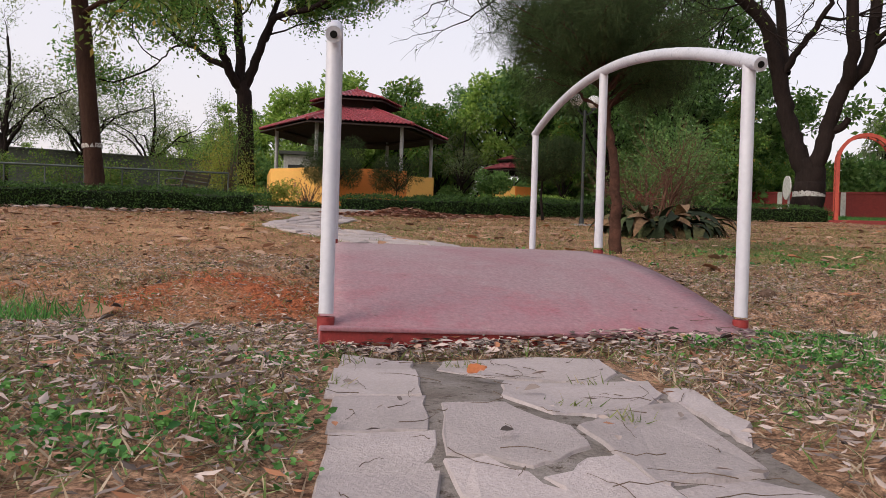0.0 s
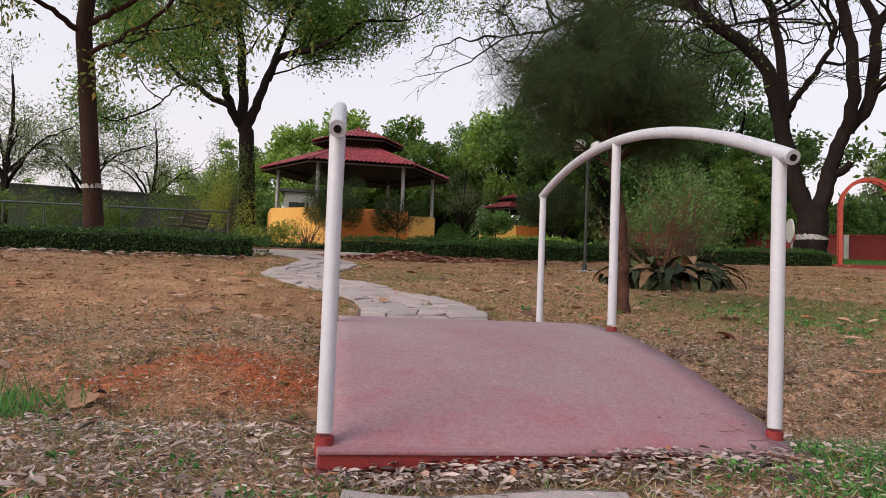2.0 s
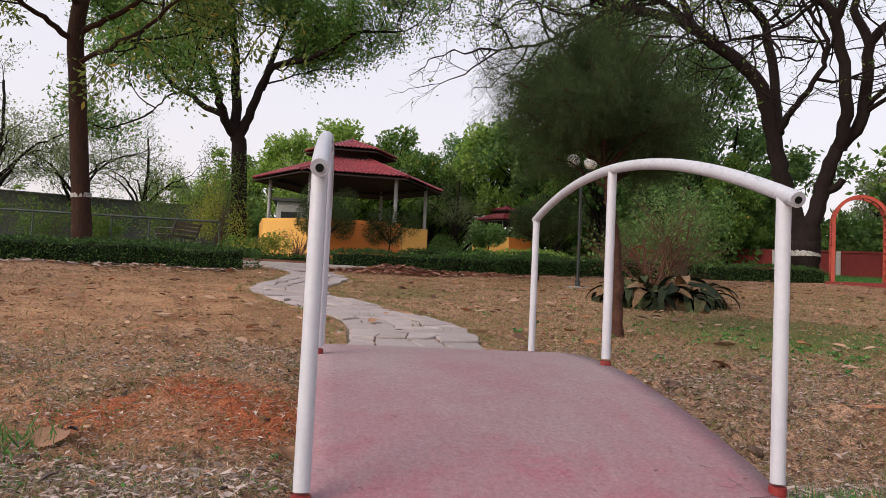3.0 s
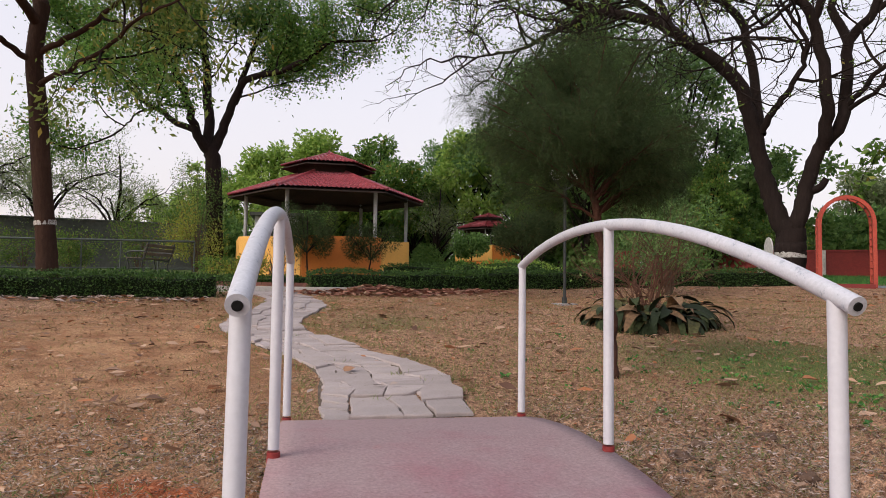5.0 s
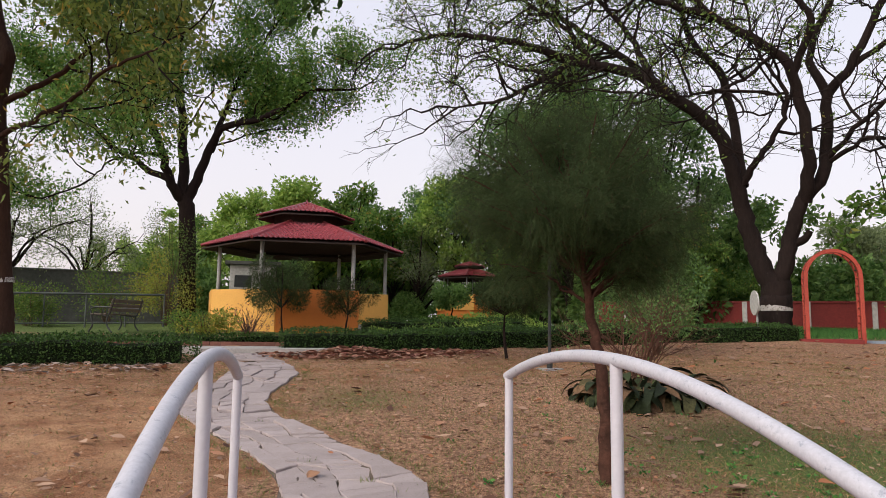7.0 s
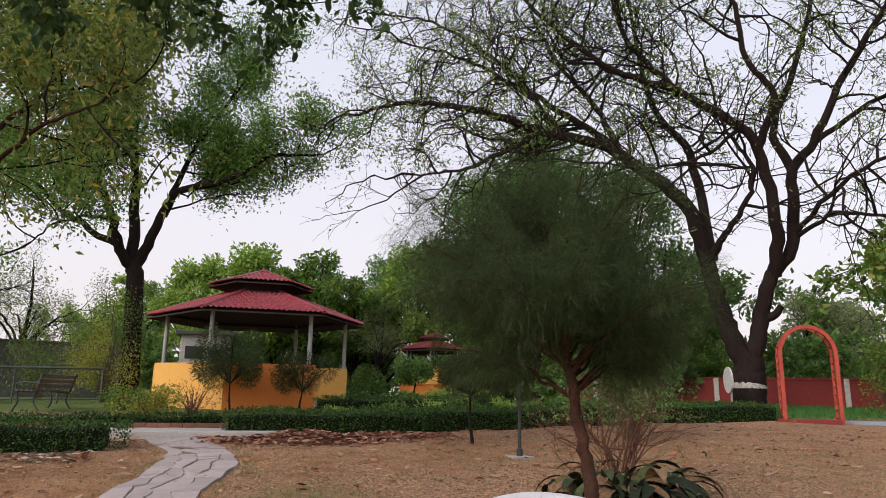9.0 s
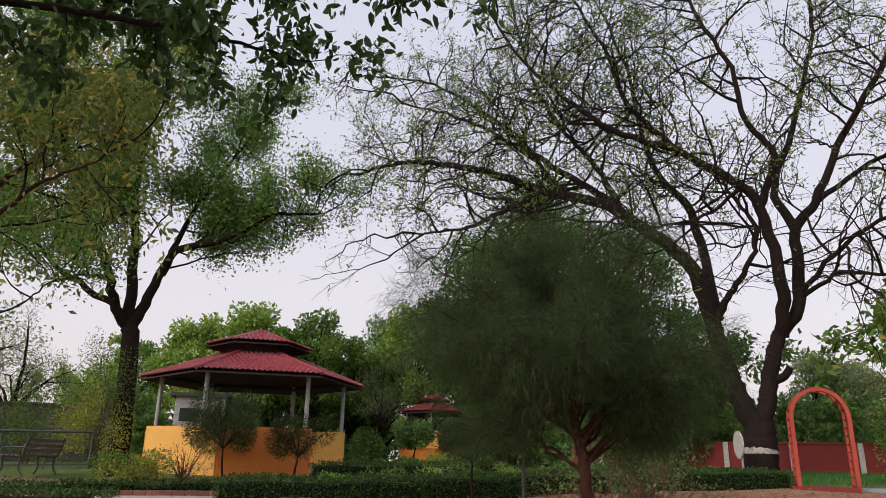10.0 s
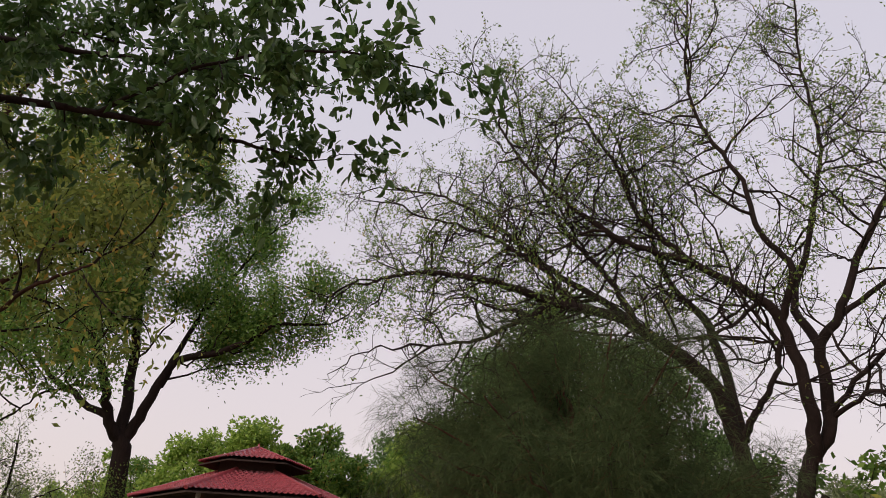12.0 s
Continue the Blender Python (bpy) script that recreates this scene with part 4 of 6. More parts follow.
def shrub(name, x, y, rx, ry, h, leaf, count, size, label, seed, stems=14, group="", sink=0.03):
    ob = thing(name, (x, y, float(land(x, y)) - sink), label, "shrub", group)
    if stems:
        stems_into(ob, seed, stems, max(rx, ry) * 0.9, h * 0.9)
    tagged(piece("leaves", bush_mesh(seed, rx, ry, h, count, size), leaf, ob), kind="stuff")
    return ob


def standard(name, x, y, trunk_h, r, h, leaf, count, size, label, seed, slim=0.12):
    """A small clipped or young tree: bare stem and a roundish head."""
    ob = thing(name, (x, y, float(land(x, y)) - 0.03), label, "tree", "young trees on the lawn")
    tb = Tubes()
    g = np.random.default_rng(seed)
    top = np.array([g.normal(0, 0.05), g.normal(0, 0.05), trunk_h])
    tb.add(smooth_line([(0, 0, 0), top * 0.5 + g.normal(0, 0.03, 3), top, top + np.array([0, 0, h * 0.7])], 4), np.linspace(0.035, 0.01, 13), 6)
    for _ in range(12):
        a = g.uniform(0, 6.28)
        e = top + np.array([math.cos(a) * r * 0.8, math.sin(a) * r * 0.8, h * g.uniform(0.2, 0.8)])
        tb.add([top * 0.95, (top + e) / 2 + g.normal(0, 0.03, 3), e], [0.014, 0.009, 0.004], 4)
    piece("trunk", tb.mesh("trunk"), "bark_dark", ob)
    me = bush_mesh(seed, r, r, h, count, size, slim)
    tagged(piece("crown", me, leaf, ob, m=pose(top[0], top[1], trunk_h - 0.1 * h)), kind="stuff")
    return ob


rain_tree()
left_tree()
lawn_tree()
overhead_tree()
casuarina()

# trees that close the view behind the lawn
KINDS = [
    broad_tree("tree", 101, 9.0, 4.2, "leaf_tree", 0.27, "leafy mid-green tree in the belt behind the lawn", leafs=28),
    # sunlight on this tree is given by its brighter leaf colour
    broad_tree("tree", 102, 9.5, 4.0, "leaf_bright", 0.32, "leafy tree coloured bright green as if catching the light", leafs=28),
    broad_tree("tree", 103, 10.5, 4.6, "leaf_dark", 0.33, "tall dense dark green tree", leafs=28, trunk=0.25),
    broad_tree("tree", 104, 8.0, 3.2, "leaf_hazed", 0.11, "thin half-bare tree with fine twigs", leafs=19, trunk=0.3, step=0.7),
]
SPOTS = [
    (1, -7.5, 37, 0.6), (2, 11.2, 31, 1.02), (2, 16.3, 25.8, 0.72),
    (3, -13.0, 25.5, 0.88), (3, -10.9, 27.5, 0.95), (3, -16.5, 27, 0.85), (3, -8.6, 28.5, 0.8), (3, -20, 29, 0.9), (3, -21, 25, 0.9), (1, -15.5, 33, 0.5),
    (0, 33, 16.5, 1.0), (2, 33, 24, 0.9), (0, -26, 21, 1.1), (3, 5.4, 33, 0.75), (0, 19.9, 14.2, 0.95), (0, 2.4, 41, 0.8),
]


def dense_tree(seed, height, r, leaf, label):
    """A close-leaved tree of the belt: stem, forking limbs and an uneven crown of overlapping sprays down to near the ground."""
    ob = thing("tree", (0, 0, 0), label, "tree", "trees round the lawn")
    t = Tree(seed)
    g = t.g
    stem = t.limb([(0, 0, -0.2), (0.1, 0.05, height * 0.25), (0, 0.1, height * 0.5), (0.1, 0, height * 0.85)], height * 0.02, height * 0.005, 8, 0.03)
    for k in range(44):
        h = g.uniform(0.3, 0.97) * height
        f = h / height
        rim = r * (math.sin(math.pi * min(1.0, 0.18 + 0.8 * f)) ** 0.6) * g.uniform(0.35, 1.0)
        a = g.uniform(0, 2 * math.pi)
        e = np.array([rim * math.cos(a), rim * math.sin(a), h])
        root = stem[min(len(stem) - 1, int(len(stem) * max(0.15, f - 0.2)))]
        t.limb([root, root * 0.4 + e * 0.6 + np.array([0, 0, 0.1]), e], height * 0.006, 0.012, 5, 0.04)
        n, lump = 230, g.uniform(0.14, 0.24) * r * 1.5
        d = unit(g.normal(size=(n, 3)))
        t.site.append(e + d * (g.uniform(0, 1, (n, 1)) ** 0.5) * lump * np.array([1, 1, 0.8]))
        t.way.append(unit(d + g.normal(0, 0.7, (n, 3)) + np.array([0, 0, -0.3])))
    return t.finish(ob, "bark_dark", "bark_dark", leaf, 0.21, 0.5)


DENSE = [dense_tree(121, 7.2, 2.1, "leaf_tree", "small leafy mid-green tree behind the gazebo"),
         # here too the leaf colour itself is lightened to look sunlit
         dense_tree(122, 7.4, 2.2, "leaf_bright", "small tree behind the gazebo, coloured bright green as if catching the light"),
         dense_tree(123, 10.6, 3.3, "leaf_shade", "tall dense dark green tree closing the lawn"),
         dense_tree(124, 6.4, 2.6, "leaf_hazed", "tree far beyond the red wall, coloured pale grey-green for haze")]
STAND = [(0, 2.2, 34.0, 0.98), (0, 4.3, 34.5, 0.85), (1, -0.7, 34.0, 1.02), (1, -3.0, 35.0, 0.92), (0, 5.6, 36.0, 0.8), (2, 9.9, 32.5, 1.08), (1, 7.7, 34.5, 1.1), (2, 12.8, 29.5, 1.18), (2, 11.0, 27.0, 0.9), (2, 15.0, 26.5, 0.92),
         (2, 12.4, 24.6, 0.72), (0, 13.6, 21.6, 0.6), (3, 25.0, 27.5, 0.8), (3, 29.5, 30.5, 1.0), (3, 35.0, 35.0, 1.2), (3, 22.0, 31.0, 0.75), (0, 0.8, 37.0, 0.95), (0, -5.6, 37.0, 0.8), (2, 6.4, 39.0, 0.72), (2, 3.0, 39.0, 0.66), (0, 9.0, 27.5, 0.62)]
rng = random.Random(7)
for k, (kind, x, y, s) in enumerate(SPOTS):
    m = pose(x, y, float(land(x, y)) - 0.1, 0, 0, rng.uniform(0, 360)) @ Matrix.Scale(s, 4)
    first = next((i for i, q in enumerate(SPOTS) if q[0] == kind), None)
    if first == k:
        KINDS[kind].matrix_basis = m
    else:
        copy_thing(KINDS[kind], m)
for kind in range(4):
    row = [q for q in STAND if q[0] == kind]
    for k, (_, x, y, f) in enumerate(row):
        m = pose(x, y, float(land(x, y)) - 0.1, 0, 0, rng.uniform(0, 360)) @ Matrix.Scale(f, 4)
        if k == 0:
            DENSE[kind].matrix_basis = m
        else:
            copy_thing(DENSE[kind], m)
# unseen trees added behind the camera, to close the place and shade it
for kind, x, y, s in ((2, 5, -13, 1.0), (0, 13, -7, 1.0), (1, -22, -6, 0.9), (0, 18, 2, 0.9)):
    copy_thing(KINDS[kind], pose(x, y, float(land(x, y)) - 0.1, 0, 0, rng.uniform(0, 360)) @ Matrix.Scale(s, 4))

under = shrub("undergrowth", -2.0, 31.0, 1.9, 1.2, 3.0, "leaf_dark", 2700, 0.30, "dark dense undergrowth below the trees", 61, 10, "undergrowth")
for x, y, s in ((11.5, 25.2, 0.95), (14.2, 23.2, 0.95), (11.2, 29.5, 1.3), (17.3, 24.3, 0.9), (-5.2, 31, 1.0), (0.5, 38, 0.7), (3.5, 39, 0.75), (6.5, 40, 0.8), (9.5, 38, 0.8), (-2.5, 38, 0.7), (4.0, 35.5, 0.75), (5.0, 33, 0.55), (3.3, 31.5, 0.5), (-9, 45, 1.1), (-6, 44, 1.0), (-3, 45, 1.0), (0, 44, 1.0), (3, 45, 1.05), (6, 44, 1.0), (9, 45, 1.0), (12, 44, 1.1), (15, 43, 1.1), (20.5, 24.5, 0.9), (23.5, 25, 1.0), (26.5, 27, 1.1), (-23, 23, 1.1), (13, 31, 1.6), (13.3, 25.2, 0.9), (16.2, 30, 1.2), (-1.2, 27.4, 0.62), (-3.7, 27.6, 0.6), (10.6, 32.5, 1.1), (12.6, 21.8, 0.7), (18.5, 29, 1.4), (30, 30, 1.2)):
    copy_thing(under, pose(x, y, float(land(x, y)) - 0.05, 0, 0, rng.uniform(0, 360)) @ Matrix.Scale(s, 4))

# ---- shelters ----


def roof_panel(r0, z0, r1, z1, k, n=6, tiles=9, waves=9):
    """One face of a hipped roof: stepped courses of waved tiles, with an underside."""
    a0, a1 = (k - 0.5) * 2 * math.pi / n, (k + 0.5) * 2 * math.pi / n
    cols = waves * 4
    vs, fs = [], []
    rows = []
    for c in range(tiles):
        for e in (0.0, 0.98):
            s = (c + e) / tiles
            rows.append((s, e))
    for s, lift in [(s, 0.0 if i % 2 == 0 else 0.036) for i, (s, _) in enumerate(rows)]:
        r, z = r0 + (r1 - r0) * s, z0 + (z1 - z0) * s
        for j in range(cols + 1):
            u = j / cols
            x = r * ((1 - u) * math.sin(a0) + u * math.sin(a1))
            y = -r * ((1 - u) * math.cos(a0) + u * math.cos(a1))
            wave = 0.024 * math.sin(u * max(2, round(waves * r / max(r0, r1))) * 2 * math.pi)
            vs.append((x, y, z + lift + wave))
    m = cols + 1
    for i in range(len(rows) - 1):
        for j in range(cols):
            fs.append((i * m + j, i * m + j + 1, (i + 1) * m + j + 1, (i + 1) * m + j))
    return mesh_from("roof_panel", vs, fs)


def soffit(r0, z0, r1, z1, k, n=6):
    """The boarded underside of one roof face, coloured dark for the shade under the eaves."""
    a0, a1 = (k - 0.5) * 2 * math.pi / n, (k + 0.5) * 2 * math.pi / n
    vs = [(r * math.sin(a), -r * math.cos(a), z + dz) for dz in (0.0, 0.03) for r, z in ((r0, z0), (r1, z1)) for a in (a0, a1)]
    return mesh_from("soffit", vs, [(0, 2, 3, 1), (4, 5, 7, 6), (2, 6, 7, 3), (0, 4, 6, 2), (1, 3, 7, 5)])


def shelter(name, x, y, turn, size, wall_h, label, near=True):
    z = float(land(x, y)) - 0.04
    ob = thing(name, (x, y, z), label, "gazebo", "", "", turn)
    s = size
    eave, waist, top, cap = 2.47 * s, 3.42 * s, 4.0 * s, 3.42 * s
    # lower roof, neck and upper roof
    for k in range(6):
        piece("roof_panel", roof_panel(1.0 * s, 3.24 * s, 3.22 * s, eave, k, 6, 12, 23), "roof", ob, "waved maroon tile roof face")
        piece("soffit", soffit(1.0 * s, 3.13 * s, 3.19 * s, eave - 0.085, k), "eave_shade", ob)
        piece("soffit", soffit(0.1 * s, top - 0.12 * s, 1.55 * s, 3.41 * s, k), "eave_shade", ob)
    for k in range(6):
        piece("upper_roof_panel", roof_panel(0.03 * s, top, 1.58 * s, 3.50 * s, k, 6, 7, 12), "roof", ob)
    for k in range(6):
        a = (k + 0.5) * math.pi / 3
        d = np.array([math.sin(a), -math.cos(a), 0])
        part("hip_cap", pipe_bm([d * 1.0 * s + (0, 0, 3.27 * s), d * 3.2 * s + (0, 0, eave + 0.03)], 0.055 * s, 8), "roof", ob, "", True)
        part("upper_hip_cap", pipe_bm([d * 0.02 * s + (0, 0, top + 0.02), d * 1.57 * s + (0, 0, 3.53 * s)], 0.035 * s, 8), "roof", ob, "", True)
    bm = bmesh.new()
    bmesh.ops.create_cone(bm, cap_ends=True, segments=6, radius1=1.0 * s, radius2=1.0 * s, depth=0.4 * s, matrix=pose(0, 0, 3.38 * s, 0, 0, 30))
    # the neck takes the same dark colour: the shadow band between the roofs
    part("roof_neck", bm, "eave_shade", ob)
    bm = bmesh.new()
    bmesh.ops.create_cone(bm, cap_ends=True, segments=12, radius1=0.07 * s, radius2=0.01, depth=0.16 * s, matrix=pose(0, 0, top + 0.05 * s))
    part("finial", bm, "roof", ob, "", True)
    # posts, ring beams
    for k in range(6):
        a = (k + 0.5) * math.pi / 3
        px, py = 2.62 * s * math.sin(a), -2.62 * s * math.cos(a)
        bm = pipe_bm([(px, py, 0), (px, py, 1.3 * s), (px, py, 2.66 * s)], 0.06 * s, 12)
        part("pillar", bm, "pillar", ob, "", True)
        b = (k + 1.5) * math.pi / 3
        qx, qy = 2.62 * s * math.sin(b), -2.62 * s * math.cos(b)
        part("ring_beam", pipe_bm([(px, py, 2.5 * s), (qx, qy, 2.5 * s)], 0.06 * s, 6), "eave_shade", ob)
    # low wall: panels between the corners, open on the far side
    # panels on the left are yellow, those in front and behind deep orange
    for k, mat in ((-3, "yellow_wall"), (-2, "yellow_wall"), (-1, "yellow_wall"), (0, "orange_wall"), (3, "orange_wall"), (4, "orange_wall")):
        a0, a1 = radians(45 * k - 16.5), radians(45 * k + 28.5)
        R = 3.0 * s
        p, q = np.array([R * math.sin(a0), -R * math.cos(a0)]), np.array([R * math.sin(a1), -R * math.cos(a1)])
        c, d = (p + q) / 2, q - p
        part("wall_panel", box_bm(np.linalg.norm(d) + 0.02, 0.16, wall_h + 0.3, (c[0], c[1], -0.3), 0.012, None, math.degrees(math.atan2(d[1], d[0]))), mat, ob,
             "yellow low wall" if mat == "yellow_wall" else "deep orange low wall")
    if near:
        part("entrance_pier", box_bm(0.86, 0.55, wall_h + 0.3, (2.12, -0.75, -0.3), 0.012, None, 8), "yellow_wall", ob, "yellow entrance pier")
    bm = bmesh.new()
    bmesh.ops.create_cone(bm, cap_ends=True, segments=6, radius1=2.6 * s, radius2=2.6 * s, depth=0.25, matrix=pose(0, 0, -0.02))
    part("floor_slab", bm, "paving", ob)
    return ob


shelter("gazebo", -0.22, 21.8, 2, 1.0, 1.06, "six-sided park gazebo with two-tier maroon tile roof and yellow-orange low wall")
small = shelter("gazebo", 7.35, 30.2, 10, 0.49, 0.4, "small distant gazebo with two-tier red roof and orange low wall", False)
small.location.z += 1.02
bm = bmesh.new()
bmesh.ops.create_cone(bm, cap_ends=True, segments=8, radius1=1.5, radius2=1.46, depth=1.1, matrix=pose(0, 0, -0.56, 0, 0, 22.5))
part("plinth", bm, "orange_wall", small, "orange painted plinth")

# ---- hedges ----


def hedge(x0, y0, x1, y1, depth, h, label, seed, density=1700):
    d = np.array([x1 - x0, y1 - y0])
    L = float(np.linalg.norm(d))
    d /= L
    nrm = np.array([-d[1], d[0]])
    ob = thing("hedge", (x0, y0, float(land(x0, y0))), label, "hedge", "clipped hedges")
    g = np.random.default_rng(seed)
    n = max(2, int(L / 0.5))
    vs, fs = [], []
    for i in range(n + 1):
        c = d * L * i / n
        zz = float(land(x0 + c[0], y0 + c[1])) - float(land(x0, y0))
        hh = h * (0.9 + 0.06 * math.sin(i * 1.7))
        for o, z in ((0.04, -0.1), (0.02, hh * 0.9), (0.12, hh), (depth - 0.12, hh), (depth - 0.02, hh * 0.9), (depth - 0.04, -0.1)):
            q = c + nrm * o
            vs.append((q[0], q[1], zz + z))
    for i in range(n):
        for j in range(5):
            fs.append((i * 6 + j, (i + 1) * 6 + j, (i + 1) * 6 + j + 1, i * 6 + j + 1))
    fs += [tuple(range(6)), tuple(n * 6 + j for j in range(5, -1, -1))]
    # solid core coloured near-black for the shade behind the leaves
    piece("core", mesh_from("core", vs, fs), "hedge_inner_shade", ob)
    m = int(L * density)
    u = g.uniform(-0.03, 1.03, m) * L
    area = g.uniform(0, 1, m)
    on_top = area < 0.5
    on_front = (area >= 0.5) & (area < 0.85)
    o = np.where(on_top, g.uniform(0, depth, m), np.where(on_front, g.normal(0.0, 0.025, m), depth + g.normal(0, 0.025, m)))
    hh = h * (0.97 + 0.05 * np.sin(u * 2.1) + 0.03 * np.sin(u * 7 + 1))
    z = np.where(on_top, hh + g.normal(0, 0.028, m), hh * g.uniform(0.02, 1.0, m))
    ends = np.clip(np.minimum(u, L - u) / 0.15, 0, 1)
    c = np.stack([d[0] * u + nrm[0] * o, d[1] * u + nrm[1] * o, z - 0.05 * (1 - ends)], -1)
    c[:, 2] += land(x0 + c[:, 0], y0 + c[:, 1]) - float(land(x0, y0))
    out = np.where(on_top[:, None], np.array([0, 0, 1.0]), np.where(on_front[:, None], np.array([-nrm[0], -nrm[1], 0.35]), np.array([nrm[0], nrm[1], 0.35])))
    ln = 0.046 * g.uniform(0.7, 1.4, m)
    v, f = blades(c, unit(out * 0.6 + g.normal(0, 0.7, (m, 3))), ln, ln * 0.55, g, 0.15)
    tagged(piece("leaves", mesh_from("leaves", v, f), "hedge_leaf", ob), kind="stuff")


hedge(-14.0, 10.55, -2.35, 11.65, 0.9, 0.40, "long clipped dark green hedge along the lawn", 71)
hedge(-0.65, 13.85, 3.2, 13.85, 0.9, 0.39, "clipped dark green hedge with bright new tips", 72)
hedge(3.2, 13.85, 8.0, 15.2, 0.8, 0.42, "clipped dark green hedge with bright new tips", 73)
hedge(8.0, 15.2, 13.0, 15.7, 0.7, 0.42, "clipped dark green hedge with bright new tips", 74, 1300)
hedge(-9.0, 14.9, -0.8, 15.9, 0.6, 0.13, "low clipped hedge in front of the gazebo", 75, 1200)
hedge(1.4, 17.4, 6.5, 17.9, 0.8, 0.42, "low hedge beside the gazebo", 76, 1100)

# ---- paving ----


def slab_mesh(corners, h, g, ragged=0.006):
    """A rough flagstone: uneven outline, chipped upper edge."""
    pts = []
    k = len(corners)
    for i in range(k):
        a, b = np.array(corners[i]), np.array(corners[(i + 1) % k])
        for s in (0.0, 0.35, 0.68):
            pts.append(a + (b - a) * s + g.normal(0, ragged, 2))
    c = np.mean(pts, axis=0)
    n = len(pts)
    vs = [(p[0], p[1], 0.0) for p in pts] + [(p[0], p[1], h - 0.008) for p in pts]
    vs += [(*(c + (p - c) * (1 - 0.006 / max(0.05, np.linalg.norm(p - c)))), h + g.normal(0, 0.001)) for p in pts]
    fs = []
    for i in range(n):
        j = (i + 1) % n
        fs += [(i, j, n + j, n + i), (n + i, n + j, 2 * n + j, 2 * n + i)]
    fs.append(tuple(range(2 * n, 3 * n)))
    return mesh_from("flagstone", vs, fs)


def lay_path():
    g = np.random.default_rng(81)
    far = tagged(new("path_lawn"), "winding crazy-paved path of pale grey flagstones over the lawn", "path", kind="structure")
    def edge(y, s):
        return float(path_mid(y)) + s * (0.98 + 0.06 * math.sin(y * 2)) / 2
    bed, fs = [], []
    for i, y in enumerate(np.arange(2.95, 13.4, 0.2)):
        for s in (-1, 1):
            x = edge(y, s)
            bed.append((x, y, float(land(x, y)) + 0.004))
        if i:
            fs.append((2 * i - 2, 2 * i - 1, 2 * i + 1, 2 * i))
    piece("bed", mesh_from("bed", bed, fs), "joint", far)

    def stone(quad):
        c = np.mean(quad, axis=0)
        quad = [tuple(c + (np.array(q) - c) * (1 - 0.006 / max(0.1, np.linalg.norm(np.array(q) - c)))) for q in quad]
        me = slab_mesh([(q[0] - c[0], q[1] - c[1]) for q in quad], 0.028, g, 0.007)
        piece("flagstone", me, "stone", far, m=pose(c[0], c[1], float(land(c[0], c[1])) - 0.002 + g.normal(0, 0.002), 3.9 + g.normal(0, 0.4), g.normal(0, 0.4), 0))
    # broken slabs, four to five across, with crooked joints and a ragged edge
    cols, ys = [-1.0, -0.56, -0.08, 0.44, 1.0], np.arange(2.96, 13.4, 0.30)
    net = {}
    for i, y in enumerate(ys):
        for j, u in enumerate(cols):
            yy = y + (g.uniform(-0.11, 0.11) if 0 < i < len(ys) - 1 else 0)
            uu = u + (g.uniform(-0.15, 0.15) if 0 < j < len(cols) - 1 else g.uniform(-0.07, 0.07))
            net[i, j] = (edge(yy, uu), yy)
    for j in range(len(cols) - 1):
        i = 0
        while i < len(ys) - 1:
            long = 2 if g.uniform() < 0.28 and i < len(ys) - 2 else 1
            left, right = [net[i + k, j] for k in range(long, -1, -1)], [net[i + k, j + 1] for k in range(long + 1)]
            ring = left + right
            if g.uniform() < 0.35:
                a, b = np.array(ring[0]), np.array(ring[-1])
                c, d = np.array(left[-1]), np.array(right[0])
                k, m = g.uniform(0.3, 0.7), g.uniform(0.3, 0.7)
                p, q = tuple(a + (c - a) * k), tuple(d + (b - d) * m)
                if long == 1:
                    stone([ring[0], p, q, ring[-1]])
                    stone([p, tuple(c), tuple(d), q])
                    i += long
                    continue
            stone(ring)
            i += long
    near = tagged(new("path_near"), "crazy-paved path of pale cracked flagstones leading to the bridge", "path", kind="structure")
    # near stones, outlined by hand: a left kerb row and large broken slabs beside it
    L, J = -0.655, -0.455
    cuts = [-0.27, -0.52, -0.82, -1.04, -1.225, -1.5, -2.0, -2.5]
    stones = [[(L - 0.008 * i + g.normal(0, 0.008), b + 0.010), (J - 0.016 * (i + 1) + g.normal(0, 0.004), b + 0.010), (J - 0.016 * i, a), (L - 0.008 * (i - 1) + g.normal(0, 0.008), a)] for i, (a, b) in enumerate(zip(cuts, cuts[1:]))]
